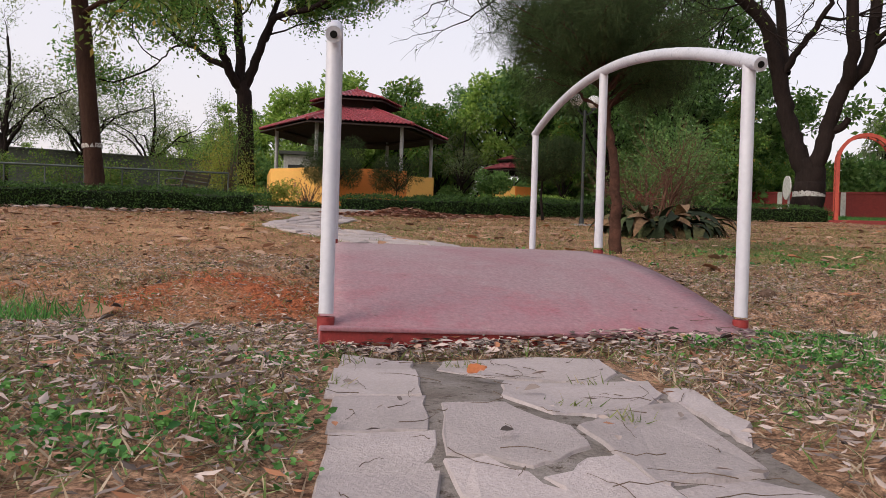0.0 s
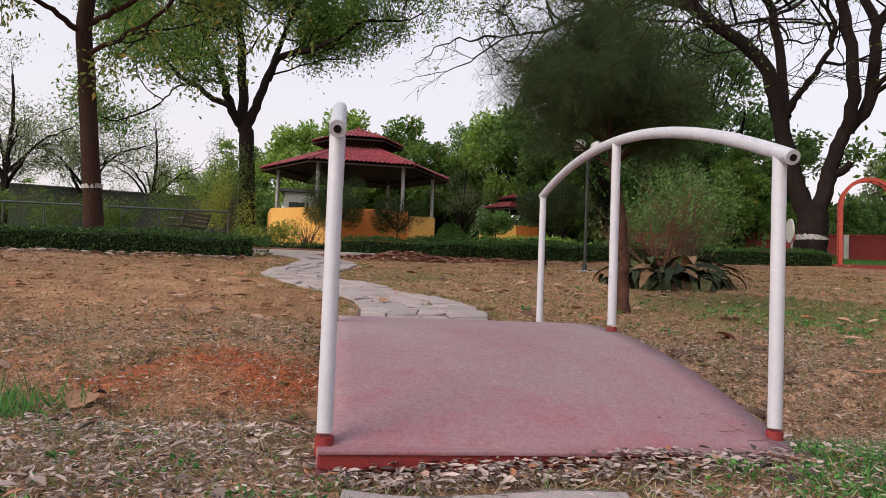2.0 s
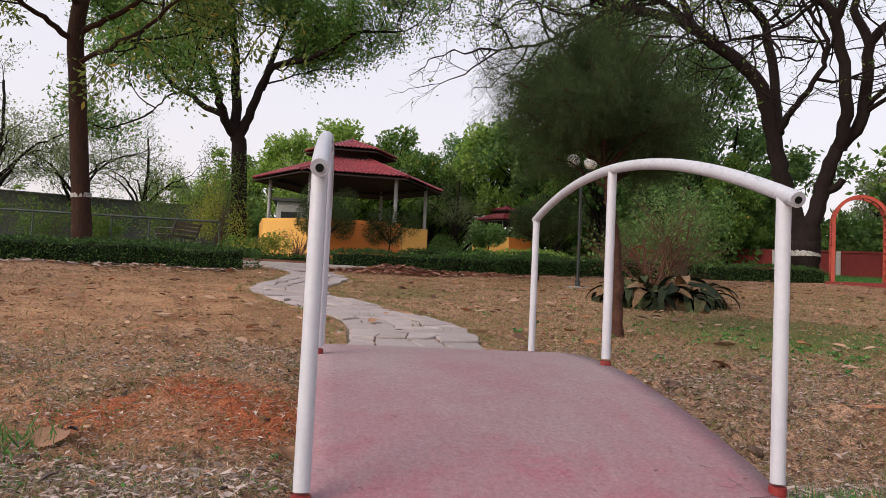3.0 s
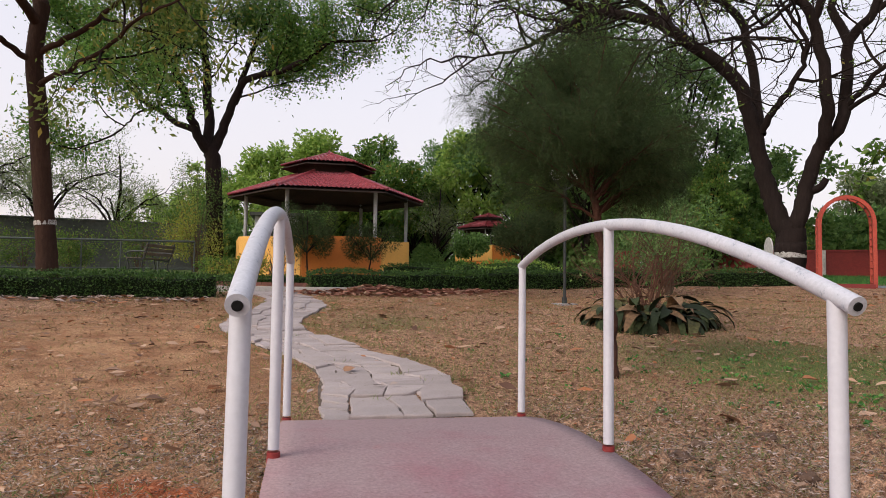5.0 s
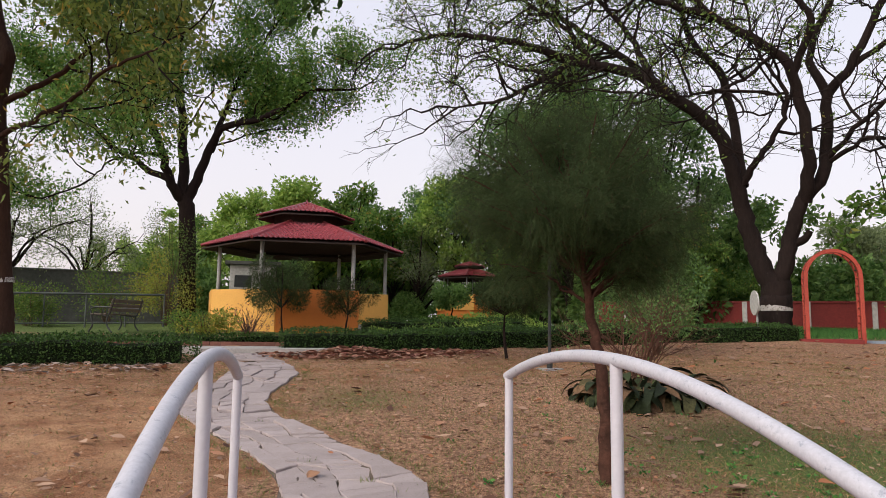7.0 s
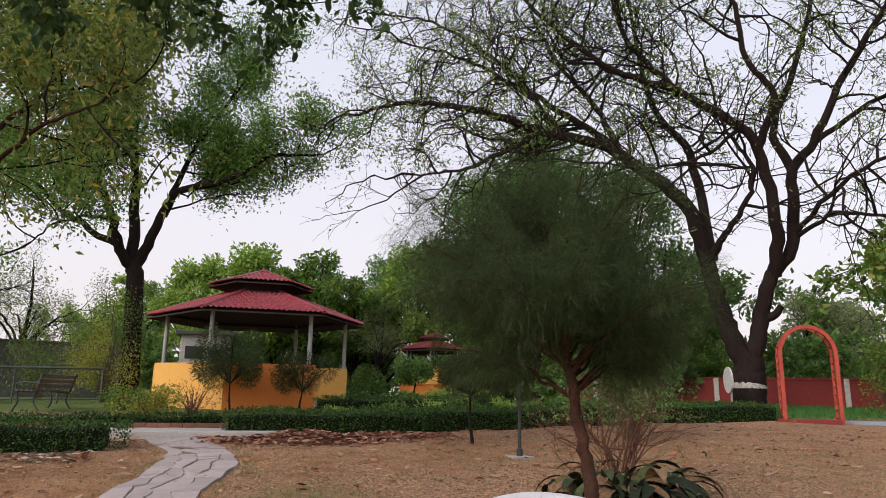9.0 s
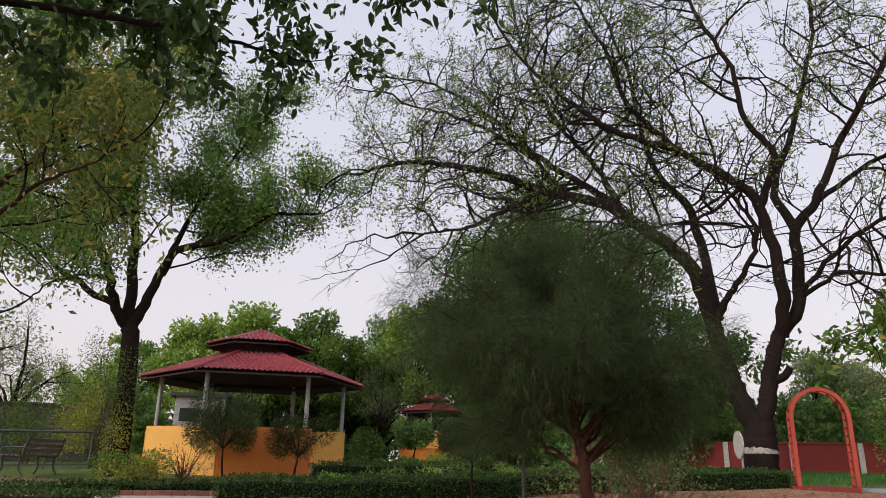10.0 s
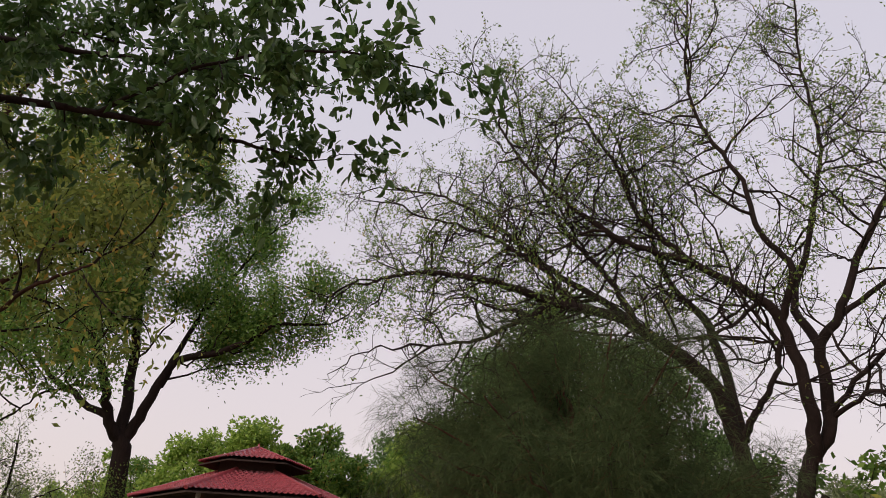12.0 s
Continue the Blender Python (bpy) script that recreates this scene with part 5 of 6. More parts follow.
    stones += [[(-0.396, -0.43), (-0.278, -0.5), (-0.02, -0.56), (0.043, -0.485), (0.065, -0.29), (-0.355, -0.27)],
               [(-0.25, -0.56), (0.083, -0.6), (0.043, -0.74), (-0.086, -0.9), (-0.171, -0.94), (-0.258, -0.945), (-0.32, -0.8)],
               [(-0.455, -0.885), (-0.335, -0.885), (-0.3, -1.0), (-0.262, -1.04), (-0.275, -1.14), (-0.318, -1.18), (-0.372, -1.215), (-0.434, -1.16), (-0.482, -1.14)],
               [(-0.238, -1.04), (-0.181, -0.97), (-0.038, -0.85), (0.034, -0.835), (-0.008, -1.045), (-0.041, -1.25), (-0.06, -1.275), (-0.2, -1.3), (-0.224, -1.29), (-0.224, -1.17)],
               [(-0.49, -1.175), (-0.437, -1.18), (-0.397, -1.255), (-0.346, -1.34), (-0.36, -1.55), (-0.5, -1.55)],
               [(-0.357, -1.265), (-0.283, -1.21), (-0.24, -1.19), (-0.22, -1.31), (-0.225, -1.5), (-0.33, -1.5), (-0.33, -1.36)],
               [(0.085, -0.69), (0.14, -0.71), (0.10, -0.86), (0.075, -1.02), (0.01, -1.14), (0.02, -1.03), (0.05, -0.82)],
               [(-0.205, -1.32), (-0.07, -1.295), (-0.03, -1.36), (-0.04, -1.55), (-0.2, -1.55)],
               [(-0.53, -2.4), (0.0, -2.4), (0.0, -1.58), (-0.51, -1.58)]]
    # grey mortar bed between the stones
    cols, rows = 14, np.arange(-2.4, -0.22, 0.05)
    bed = []
    for y in rows:
        right = 0.0 + 0.07 * min(1, max(0, (y + 1.3) / 0.5))
        bed += [(x, y, float(land(x, y)) + 0.004) for x in np.linspace(-0.6, right, cols)]
    cells = [(i * cols + j, i * cols + j + 1, (i + 1) * cols + j + 1, (i + 1) * cols + j) for i in range(len(rows) - 1) for j in range(cols - 1)]
    piece("bed", mesh_from("bed", bed, cells), "mortar", near)
    for s in stones:
        c = np.mean(s, axis=0)
        k = lambda q: np.array(q) - c
        me = slab_mesh([tuple(k(q) * (1 + 0.013 / np.linalg.norm(k(q)))) for q in s], 0.03, g, 0.0035)
        for v in me.vertices:
            v.co.z += float(land(c[0] + v.co.x, c[1] + v.co.y)) - 0.021
        piece("flagstone", me, "stone", near, m=pose(c[0], c[1], g.normal(0, 0.0012), 0, 0, 0))
    # pale paved crossing between the hedges, edged with bricks
    cross = tagged(new("pavement_crossing"), "pale paved walk between hedges with brick edging", "pavement", kind="structure")
    part("slab", box_bm(6.2, 1.7, 0.3, (-2.6, 14.05, float(land(-2, 14.0)) - 0.25), 0.01), "paving", cross)
    bme = mesh_from("brick", [(x, y, z) for z in (0, 0.09) for x, y in ((-.11, -.05), (.11, -.05), (.11, .05), (-.11, .05))], [(0, 1, 5, 4), (1, 2, 6, 5), (2, 3, 7, 6), (3, 0, 4, 7), (4, 5, 6, 7), (3, 2, 1, 0)])
    for i in range(26):
        piece("brick", bme, "brick", cross, m=pose(-5.6 + i * 0.232, 14.97 + g.normal(0, 0.005), float(land(-2, 14.0)) + 0.05, 0, 0, g.normal(0, 1)))


lay_path()

# ---- things on the lawn ----


def lamp_post(x, y):
    ob = thing("street_lamp", (x, y, float(land(x, y))), "dark metal garden lamp post with two white globes", "lamp")
    part("base_plate", box_bm(0.34, 0.34, 0.04, (0, 0, -0.01), 0.006), "pillar", ob, "grey concrete foot")
    part("pole", pipe_bm([(0, 0, 0.02), (0, 0, 0.6), (0, 0, 2.2)], 0.028, 12), "metal_dark", ob, "", True)
    part("collar", pipe_bm([(0, 0, 0.02), (0, 0, 0.14)], 0.05, 12), "metal_dark", ob, "", True)
    for s in (-1, 1):
        line = smooth_line([(0, 0, 2.1), (s * 0.12, 0, 2.16), (s * 0.2, 0, 2.24)], 5)
        part("arm", pipe_bm(line, 0.014, 8), "metal_dark", ob, "", True)
        bm = bmesh.new()
        bmesh.ops.create_uvsphere(bm, u_segments=20, v_segments=14, radius=0.125, matrix=pose(s * 0.2, 0, 2.38))
        part("globe", bm, "globe", ob, "white opal globe", True)
        part("cup", pipe_bm([(s * 0.2, 0, 2.23), (s * 0.2, 0, 2.28)], 0.05, 12), "metal_dark", ob, "", True)
    ob.matrix_basis = pose(x, y, float(land(x, y)), 0, 0, 15)


lamp_post(3.9, 10.6)


def big_clump(x, y):
    """A ring of wide, wilted strap leaves."""
    ob = thing("clump_plant", (x, y, float(land(x, y))), "clump of wide dark wilted drooping strap leaves with brown tips", "plant")
    g = np.random.default_rng(91)
    kinds = []
    for k in range(5):
        ln, w, arch = g.uniform(0.6, 0.95), g.uniform(0.11, 0.18), g.uniform(0.95, 1.7)
        vs, fs = [], []
        n = 9
        ang, px, pz = radians(86), 0.0, 0.0
        for i in range(n + 1):
            s = i / n
            half = w * (0.35 + 0.65 * math.sin(math.pi * min(1, 0.12 + s * 0.88)) ** 0.7) * (1 if s < 0.97 else 0.15)
            vs += [(px, -half / 2, pz + 0.018), (px, 0, pz), (px, half / 2, pz + 0.018)]
            px += math.cos(ang) * ln / n
            pz += math.sin(ang) * ln / n
            ang -= arch * 2.1 / n
        for i in range(n):
            for j in range(2):
                fs.append((i * 3 + j, (i + 1) * 3 + j, (i + 1) * 3 + j + 1, i * 3 + j + 1))
        kinds.append(mesh_from("leaf", vs, fs, True))
    for i in range(290):
        a, r = g.uniform(0, 360), 0.55 * math.sqrt(g.uniform(0, 1))
        cx, cy = r * math.cos(radians(a)) * 1.15, r * math.sin(radians(a)) * 0.8
        piece("leaf", kinds[int(g.integers(0, 5))], "clump_leaf", ob, m=pose(cx, cy, -0.03, g.normal(0, 20), g.normal(0, 16), a + g.normal(0, 45)) @ Matrix.Scale(g.uniform(0.65, 1.05), 4))
    return ob


big_clump(3.9, 7.25)


def twiggy_shrub(x, y, label, seed):
    """Splayed reddish stems forking into fine twigs, with a few small leaves."""
    ob = thing("shrub", (x, y, float(land(x, y)) - 0.03), label, "shrub")
    t = Tree(seed)
    for k in range(13):
        a = k * 2 * math.pi / 13 + t.g.uniform(-0.2, 0.2)
        lean = t.g.uniform(0.25, 0.95)
        d = np.array([math.cos(a) * lean, math.sin(a) * lean, 1.0])
        t.fork(np.array([0.06 * math.cos(a), 0.06 * math.sin(a), 0.0]), d, t.g.uniform(0.48, 0.7), 0.020, 4, up=0.04, spread=0.5, split=3, bend=0.14, leafs=2, wide=0.06)
    tagged(piece("twigs", t.twigs.mesh("twigs"), "twig_red", ob), kind="stuff")
    t.thin_below(0.85, 0.12)
    c, way = np.concatenate(t.site), np.concatenate(t.way)
    size = 0.045 * t.g.uniform(0.6, 1.3, len(c))
    v, f = leaves_of(c, way, size, size * 0.5, t.g)
    tagged(piece("leaves", mesh_from("leaves", v, f), "leaf_shade", ob), kind="stuff")


twiggy_shrub(4.15, 7.85, "loose splayed shrub of reddish twigs with small sparse leaves", 92)
shrub("shrub", 7.0, 12.6, 0.95, 0.9, 2.3, "leaf_shade", 3600, 0.09, "dark leafy shrub beyond the lawn", 93, 26)
shrub("shrub", 9.4, 17.4, 1.5, 1.1, 3.0, "leaf_shade", 4600, 0.11, "tall dark leafy shrub before the red wall", 94, 26)
shrub("shrub", -3.3, 18.6, 0.7, 0.55, 0.62, "leaf_tree", 1900, 0.06, "low yellow-green shrub near the fence", 95, 14)
shrub("shrub", -2.5, 16.6, 0.8, 0.6, 0.8, "leaf_yellow", 1500, 0.08, "low yellow-green shrub beside the walk", 96, 14)
shrub("shrub", -1.6, 17.6, 0.7, 0.6, 0.85, "litter_red", 500, 0.06, "dry reddish twiggy shrub before the gazebo", 97, 30)
shrub("shrub", -4.3, 21.3, 1.0, 0.9, 2.4, "leaf_yellow", 4200, 0.065, "yellow-green leafy shrub near the fence", 98, 18)
shrub("shrub", -4.5, 22.9, 1.2, 1.0, 4.2, "leaf_olive", 3200, 0.075, "yellow-green climbing shrub round a tree trunk", 109, 10)
shrub("shrub", 17.2, 16.2, 0.9, 0.9, 2.9, "leaf_tree", 3200, 0.10, "climbing green bush beside the red arch", 99, 20)
shrub("shrub", 16.3, 22.0, 1.4, 1.2, 2.2, "leaf_tree", 3000, 0.13, "green shrub behind the boundary", 100, 12)
shrub("shrub", 3.6, 19.0, 0.7, 0.6, 0.55, "leaf_tree", 1800, 0.09, "low green shrub beside the gazebo", 110, 12)
shrub("shrub", 5.6, 20.4, 1.2, 0.8, 0.6, "leaf_bright", 1800, 0.10, "light green low shrub", 111, 12)
for k, (x, y, r, h, leaf) in enumerate(((1.7, 16.0, 0.5, 0.42, "leaf_bright"), (2.7, 16.2, 0.55, 0.5, "leaf_tree"), (3.8, 16.1, 0.5, 0.55, "leaf_bright"), (4.8, 16.9, 0.6, 0.5, "leaf_tree"), (5.9, 17.0, 0.5, 0.6, "leaf_bright"), (7.2, 17.6, 0.6, 0.5, "leaf_tree"))):
    shrub("shrub", x, y, r, r * 0.8, h, leaf, 900, 0.06, "low light green shrub between the hedges", 130 + k, 8, "low shrubs between hedges")
standard("young_tree", -0.75, 17.9, 0.8, 0.95, 1.5, "needle", 14000, 0.10, "young dark feathery tree before the gazebo", 112)
standard("young_tree", 0.85, 17.9, 0.6, 0.75, 1.1, "needle", 7000, 0.10, "young dark feathery tree before the gazebo", 113)
standard("young_tree", 3.65, 12.3, 0.95, 0.92, 1.0, "needle", 16000, 0.10, "young casuarina with round feathery head", 114)
standard("young_tree", 5.0, 23.5, 0.7, 0.8, 0.9, "leaf_dark", 3000, 0.12, "young round dark tree", 115, 0.5)


def arch(x, y, turn):
    ob = thing("garden_arch", (x, y, float(land(x, y))), "red painted steel garden arch of two hoops joined by ladder rungs", "arch", "", "", turn)
    w, spring, d = 0.66, 1.75, 0.46
    for s, r in ((-1, 0.068), (1, 0.04)):
        line = [(-w, s * d / 2, 0), (-w, s * d / 2, spring * 0.5)] + [(-w * math.cos(t), s * d / 2, spring + 0.72 * math.sin(t)) for t in np.linspace(0, math.pi, 15)] + [(w, s * d / 2, spring * 0.5), (w, s * d / 2, 0)]
        part("hoop", pipe_bm(line, r, 4, None, math.pi / 4), "arch_red", ob)
    for s in (-1, 1):
        for k in range(9):
            z = 0.14 + k * 0.2
            part("rung", pipe_bm([(s * w, -d / 2, z), (s * w, d / 2, z)], 0.02, 6), "arch_red", ob)
    for t in np.linspace(0.3, math.pi - 0.3, 8):
        px, pz = -w * math.cos(t), spring + 0.72 * math.sin(t)
        part("rung", pipe_bm([(px, -d / 2, pz), (px, d / 2, pz)], 0.022, 6), "metal_dark", ob)
    part("threshold", box_bm(1.5, 0.9, 0.16, (-0.1, 0.1, -0.06), 0.01), "wall_red", ob, "red painted threshold step")


arch(13.75, 15.35, -30)
pad = tagged(new("pavement_blue"), "pale blue-grey painted paving beside the red arch", "pavement", kind="structure")
part("slab", box_bm(3.4, 2.2, 0.3, (16.3, 15.0, float(land(16.3, 15.0)) - 0.27), 0.01, None, -42), "blue_paving", pad)


def boundary(name, x0, y0, x1, y1, h, mat, label, posts=0, thick=0.2):
    z = min(float(land(x0, y0)), float(land(x1, y1)))
    ob = tagged(new(name), label, "wall", kind="structure")
    L, a = math.hypot(x1 - x0, y1 - y0), math.degrees(math.atan2(y1 - y0, x1 - x0))
    part("wall", box_bm(L, thick, h + 0.4, ((x0 + x1) / 2, (y0 + y1) / 2, z - 0.4), 0.01, None, a), mat, ob)
    part("coping", box_bm(L, thick + 0.08, 0.07, ((x0 + x1) / 2, (y0 + y1) / 2, z + h), 0.01, None, a), mat, ob)
    for i in range(posts):
        s = (i + 0.5) / posts
        part("pier", box_bm(0.16, thick + 0.12, h + 0.05, (x0 + (x1 - x0) * s, y0 + (y1 - y0) * s, z), 0.01, None, a), "wall_pale", ob, "white painted pier")


boundary("wall_red", 10.8, 23.8, 27.0, 15.0, 1.22, "wall_red", "low red painted boundary wall with white piers", 9)
boundary("wall_grey", -34.0, 21.5, -5.0, 29.0, 2.0, "wall_grey", "long dark grey boundary wall behind the fence")

house = thing("small_building", (-2.6, 31.0, float(land(-2.6, 31))), "small pale building seen through the gazebo", "building")
part("wall", box_bm(1.9, 2.6, 2.6, (0.3, 0, -0.05), 0.02), "wall_pale", house)
part("roof", box_bm(2.3, 3.0, 0.15, (0.3, 0, 2.55), 0.02), "wall_grey", house)
part("window", box_bm(0.7, 0.05, 0.5, (-0.1, -1.31, 1.6), 0.01), "metal_dark", house)


def fence(x0, y0, x1, y1, h):
    ob = thing("fence", (x0, y0, float(land(x0, y0))), "grey-green metal pipe fence with thin uprights", "fence")
    L = math.hypot(x1 - x0, y1 - y0)
    n = int(L / 0.95)
    z0 = float(land(x0, y0))
    dz = float(land(x1, y1)) - z0
    for k, zz in enumerate((h, h * 0.12)):
        part("rail", pipe_bm([(0, 0, zz), ((x1 - x0), (y1 - y0), dz + zz)], 0.032 if k == 0 else 0.02, 8), "fence_metal", ob, "", True)
    bm = pipe_bm([(0, 0, -0.1), (0, 0, h)], 0.024, 8)
    post = part("post", bm, "fence_metal", ob, "", True)
    for i in range(1, n + 1):
        s = i / n
        piece("post", post.data, None, ob, m=pose((x1 - x0) * s, (y1 - y0) * s, dz * s))


fence(-16.0, 17.6, -4.2, 20.6, 0.92)


def bench(x, y, turn):
    ob = thing("park_bench", (x, y, float(land(x, y))), "park bench with curled black iron ends and weathered slats", "bench", "", "", turn)
    for s in (-0.6, 0.6):
        line = smooth_line([(s, -0.32, 0.0), (s, -0.22, 0.2), (s, -0.26, 0.42), (s, -0.05, 0.43), (s, 0.18, 0.42), (s, 0.27, 0.62), (s, 0.34, 0.86)], 5)
        part("iron_end", pipe_bm(line, 0.022, 8), "metal_dark", ob, "", True)
        part("back_leg", pipe_bm(smooth_line([(s, 0.18, 0.42), (s, 0.16, 0.2), (s, 0.3, 0.0)], 5), 0.02, 8), "metal_dark", ob, "", True)
        part("arm", pipe_bm(smooth_line([(s, -0.26, 0.42), (s, -0.3, 0.58), (s, -0.1, 0.63), (s, 0.25, 0.62)], 5), 0.018, 8), "metal_dark", ob, "", True)
    for k in range(4):
        part("seat_slat", box_bm(1.35, 0.085, 0.025, (0, -0.22 + k * 0.115, 0.44), 0.006), "bench_wood", ob)
    for k in range(3):
        bm = box_bm(1.35, 0.025, 0.085, (0, 0, 0), 0.006)
        part("back_slat", bm, "bench_wood", ob, m=pose(0, 0.235 + k * 0.035, 0.52 + k * 0.11, -16))


bench(-4.95, 18.3, 250)


def sign(x, y, turn):
    ob = thing("round_sign", (x, y, float(land(x, y))), "round grey-white sign board on a thin post seen edge on", "sign", "", "", turn)
    part("post", pipe_bm([(0, 0, -0.1), (0, 0, 1.25)], 0.03, 8), "pillar", ob, "", True)
    bm = bmesh.new()
    bmesh.ops.create_cone(bm, cap_ends=True, segments=28, radius1=0.36, radius2=0.36, depth=0.04, matrix=pose(0, -0.06, 1.0, 90))
    part("board", bm, "wall_pale", ob)


sign(12.72, 17.1, -108)

# ---- litter, grass and weeds ----


def scatter(n, x0, x1, y0, y1, g, keep):
    # wide fields thin out softly past their border
    e = 0.8 if min(x1 - x0, y1 - y0) > 2.5 else 0.0
    n = int(n * (x1 - x0 + 2 * e) * (y1 - y0 + 2 * e) / ((x1 - x0) * (y1 - y0)))
    x, y = g.uniform(x0 - e, x1 + e, n), g.uniform(y0 - e, y1 + e, n)
    rim = np.minimum(np.minimum(x - x0 + e, x1 + e - x), np.minimum(y - y0 + e, y1 + e - y))
    k = keep(x, y) * (np.clip(rim / (2 * e), 0, 1) if e else 1) > g.uniform(0, 1, n)
    return x[k], y[k]


def stuff(name, me, mat, label, category):
    return tagged(piece(name, me, mat), label, category, kind="stuff")


def leaf_field(name, n, box, keep, size, mat, label, seed, lift=0.012, heap=None, slim=1.0, curl_up=1.0):
    """Curled dry leaves lying about: two bent halves each."""
    g = np.random.default_rng(seed)
    x, y = scatter(n, *box, g, keep)
    m = len(x)
    z = land(x, y) + lift + g.uniform(0, 0.010 + 0.008 * curl_up, m)
    if heap is not None:
        z = z + heap(x, y) * g.uniform(0, 1, m)
    ln = size * g.uniform(0.45, 1.4, m)
    a = g.uniform(0, 2 * np.pi, m)
    ax = np.stack([np.cos(a), np.sin(a), g.normal(0, 0.1, m)], -1)
    sd = unit(np.stack([-np.sin(a), np.cos(a), g.normal(0, 0.35, m)], -1))
    up = np.array([0, 0, 1.0])
    w = ln * g.uniform(0.3, 0.6, m) * slim
    c = np.stack([x, y, z], -1)
    curl = (g.uniform(0.0, 0.3, m) * w * curl_up)[:, None] * up
    lift_tip = (g.uniform(0, 0.14, m) * ln * curl_up)[:, None] * up
    v = np.empty((m, 6, 3))
    v[:, 0] = c - ax * ln[:, None] * 0.5
    v[:, 1] = c + ax * ln[:, None] * 0.5 + lift_tip
    v[:, 2] = c + sd * w[:, None] * 0.5 - ax * ln[:, None] * 0.1 + curl
    v[:, 3] = c + sd * w[:, None] * 0.4 + ax * ln[:, None] * 0.2 + curl
    v[:, 4] = c - sd * w[:, None] * 0.5 - ax * ln[:, None] * 0.1 + curl
    v[:, 5] = c - sd * w[:, None] * 0.4 + ax * ln[:, None] * 0.2 + curl
    o = np.arange(m)[:, None] * 6
    f = np.concatenate([o + np.array([[0, 1, 3, 2]]), o + np.array([[0, 4, 5, 1]])])
    stuff(name, mesh_from(name, v.reshape(-1, 3), f), mat, label, "leaf litter")


def blade_field(name, n, box, keep, height, width, mat, label, seed, lean=0.5, category="grass"):
    g = np.random.default_rng(seed)
    x, y = scatter(n, *box, g, keep)
    m = len(x)
    c = np.stack([x, y, land(x, y) - 0.004], -1)
    ax = unit(np.stack([g.normal(0, lean, m), g.normal(0, lean, m), np.full(m, 0.8)], -1))
    v, f = blades(c, ax, height * g.uniform(0.4, 1.3, m), width, g, 0.1)
    stuff(name, mesh_from(name, v, f), mat, label, category)


off = lambda x, y: (~on_path(x, y)).astype(float)
patch = lambda x, y: 0.5 + 0.5 * np.sin(x * 1.9 + 1.3 * np.sin(y * 1.1)) * np.sin(y * 1.6 + np.sin(x * 0.9))
bare = lambda x, y: np.clip(1 - 1.0 * blob(x, y, -2.6, 6.2, 1.7, 3.0) - 0.55 * blob(x, y, -1.05, 1.5, 0.4, 0.3), 0.04, 1)

blade_field("dry_grass", 95000, (-3.2, 3.0, -1.5, 2.8), lambda x, y: off(x, y) * bare(x, y) * (0.25 + 0.75 * patch(x * 2, y * 2)), 0.055, 0.0038, "grass_dry", "short dry tan grass", 201, 0.9)
blade_field("dry_grass", 150000, (-5.5, 13.5, 2.4, 14.5), lambda x, y: off(x, y) * bare(x, y) * (0.3 + 0.7 * patch(x, y)), 0.045, 0.006, "turf", "short dry tan turf on the lawn", 202, 0.7)
green_at = lambda x, y: np.clip(0.9 * blob(x, y, 4.0, 4.0, 1.8, 1.9) + 0.9 * blob(x, y, 1.0, -0.2, 0.6, 0.5) + 0.6 * blob(x, y, 0.3, 8.0, 0.9, 1.6) + 0.7 * blob(x, y, -1.3, -0.7, 0.6, 0.4) + 0.8 * blob(x, y, -1.9, 0.65, 1.2, 0.2) + 0.35 * blob(x, y, 1.6, 2.6, 0.9, 1.3) + 0.5 * blob(x, y, -2.4, 0.4, 0.6, 0.4) + 0.5 * blob(x, y, -0.95, 0.1, 0.3, 0.3) + 0.35 * blob(x, y, 7, 9, 5, 4) + 0.45 * blob(x, y, 3.0, 4.5, 2.6, 3.0) * (0.4 + 0.6 * patch(x * 2.3, y * 2.3)) + 0.12, 0, 1)
blade_field("green_grass", 170000, (-4.5, 10.5, -2.0, 12.0), lambda x, y: off(x, y) * green_at(x, y), 0.05, 0.005, "grass_green", "thin green grass in patches", 203, 0.6)
blade_field("straw", 55000, (-2.5, 2.4, -1.5, 2.4), off, 0.05, 0.0034, "grass_dry", "loose bleached straw on the soil", 230, 3.0)
leaf_field("fine_litter", 58000, (-2.6, 2.6, -1.6, 2.6), lambda x, y: off(x, y) * (0.35 + 0.65 * patch(y, x)), 0.026, "litter", "small dry grey-brown leaf litter", 204, 0.01, None, 0.55, 2.2)
leaf_field("fine_litter", 42000, (-6, 13.5, 1.6, 15.0), lambda x, y: off(x, y) * (0.2 + 0.8 * patch(y, x)), 0.042, "lawn_leaf", "dry leaves scattered on the lawn", 205, 0.012)
leaf_field("bank_litter", 9000, (-4.0, 4.2, 0.6, 3.2), lambda x, y: off(x, y) * np.clip(patch(x * 3, y * 3) * 1.5 - 0.3, 0, 1), 0.034, "bank_leaf", "crumbled dark clods, straw and dry leaves on the bank", 215, 0.015)
leaf_field("dry_leaves", 1500, (-6.5, 13.5, 2.0, 15.0), off, 0.125, "lawn_leaf", "large tan dry leaves scattered on the lawn", 206, 0.02)
leaf_field("dry_leaves", 900, (-2.6, 2.4, -1.6, 1.5), off, 0.05, "litter", "dry brown leaves on the ground", 207, 0.015, None, 0.8, 2.5)
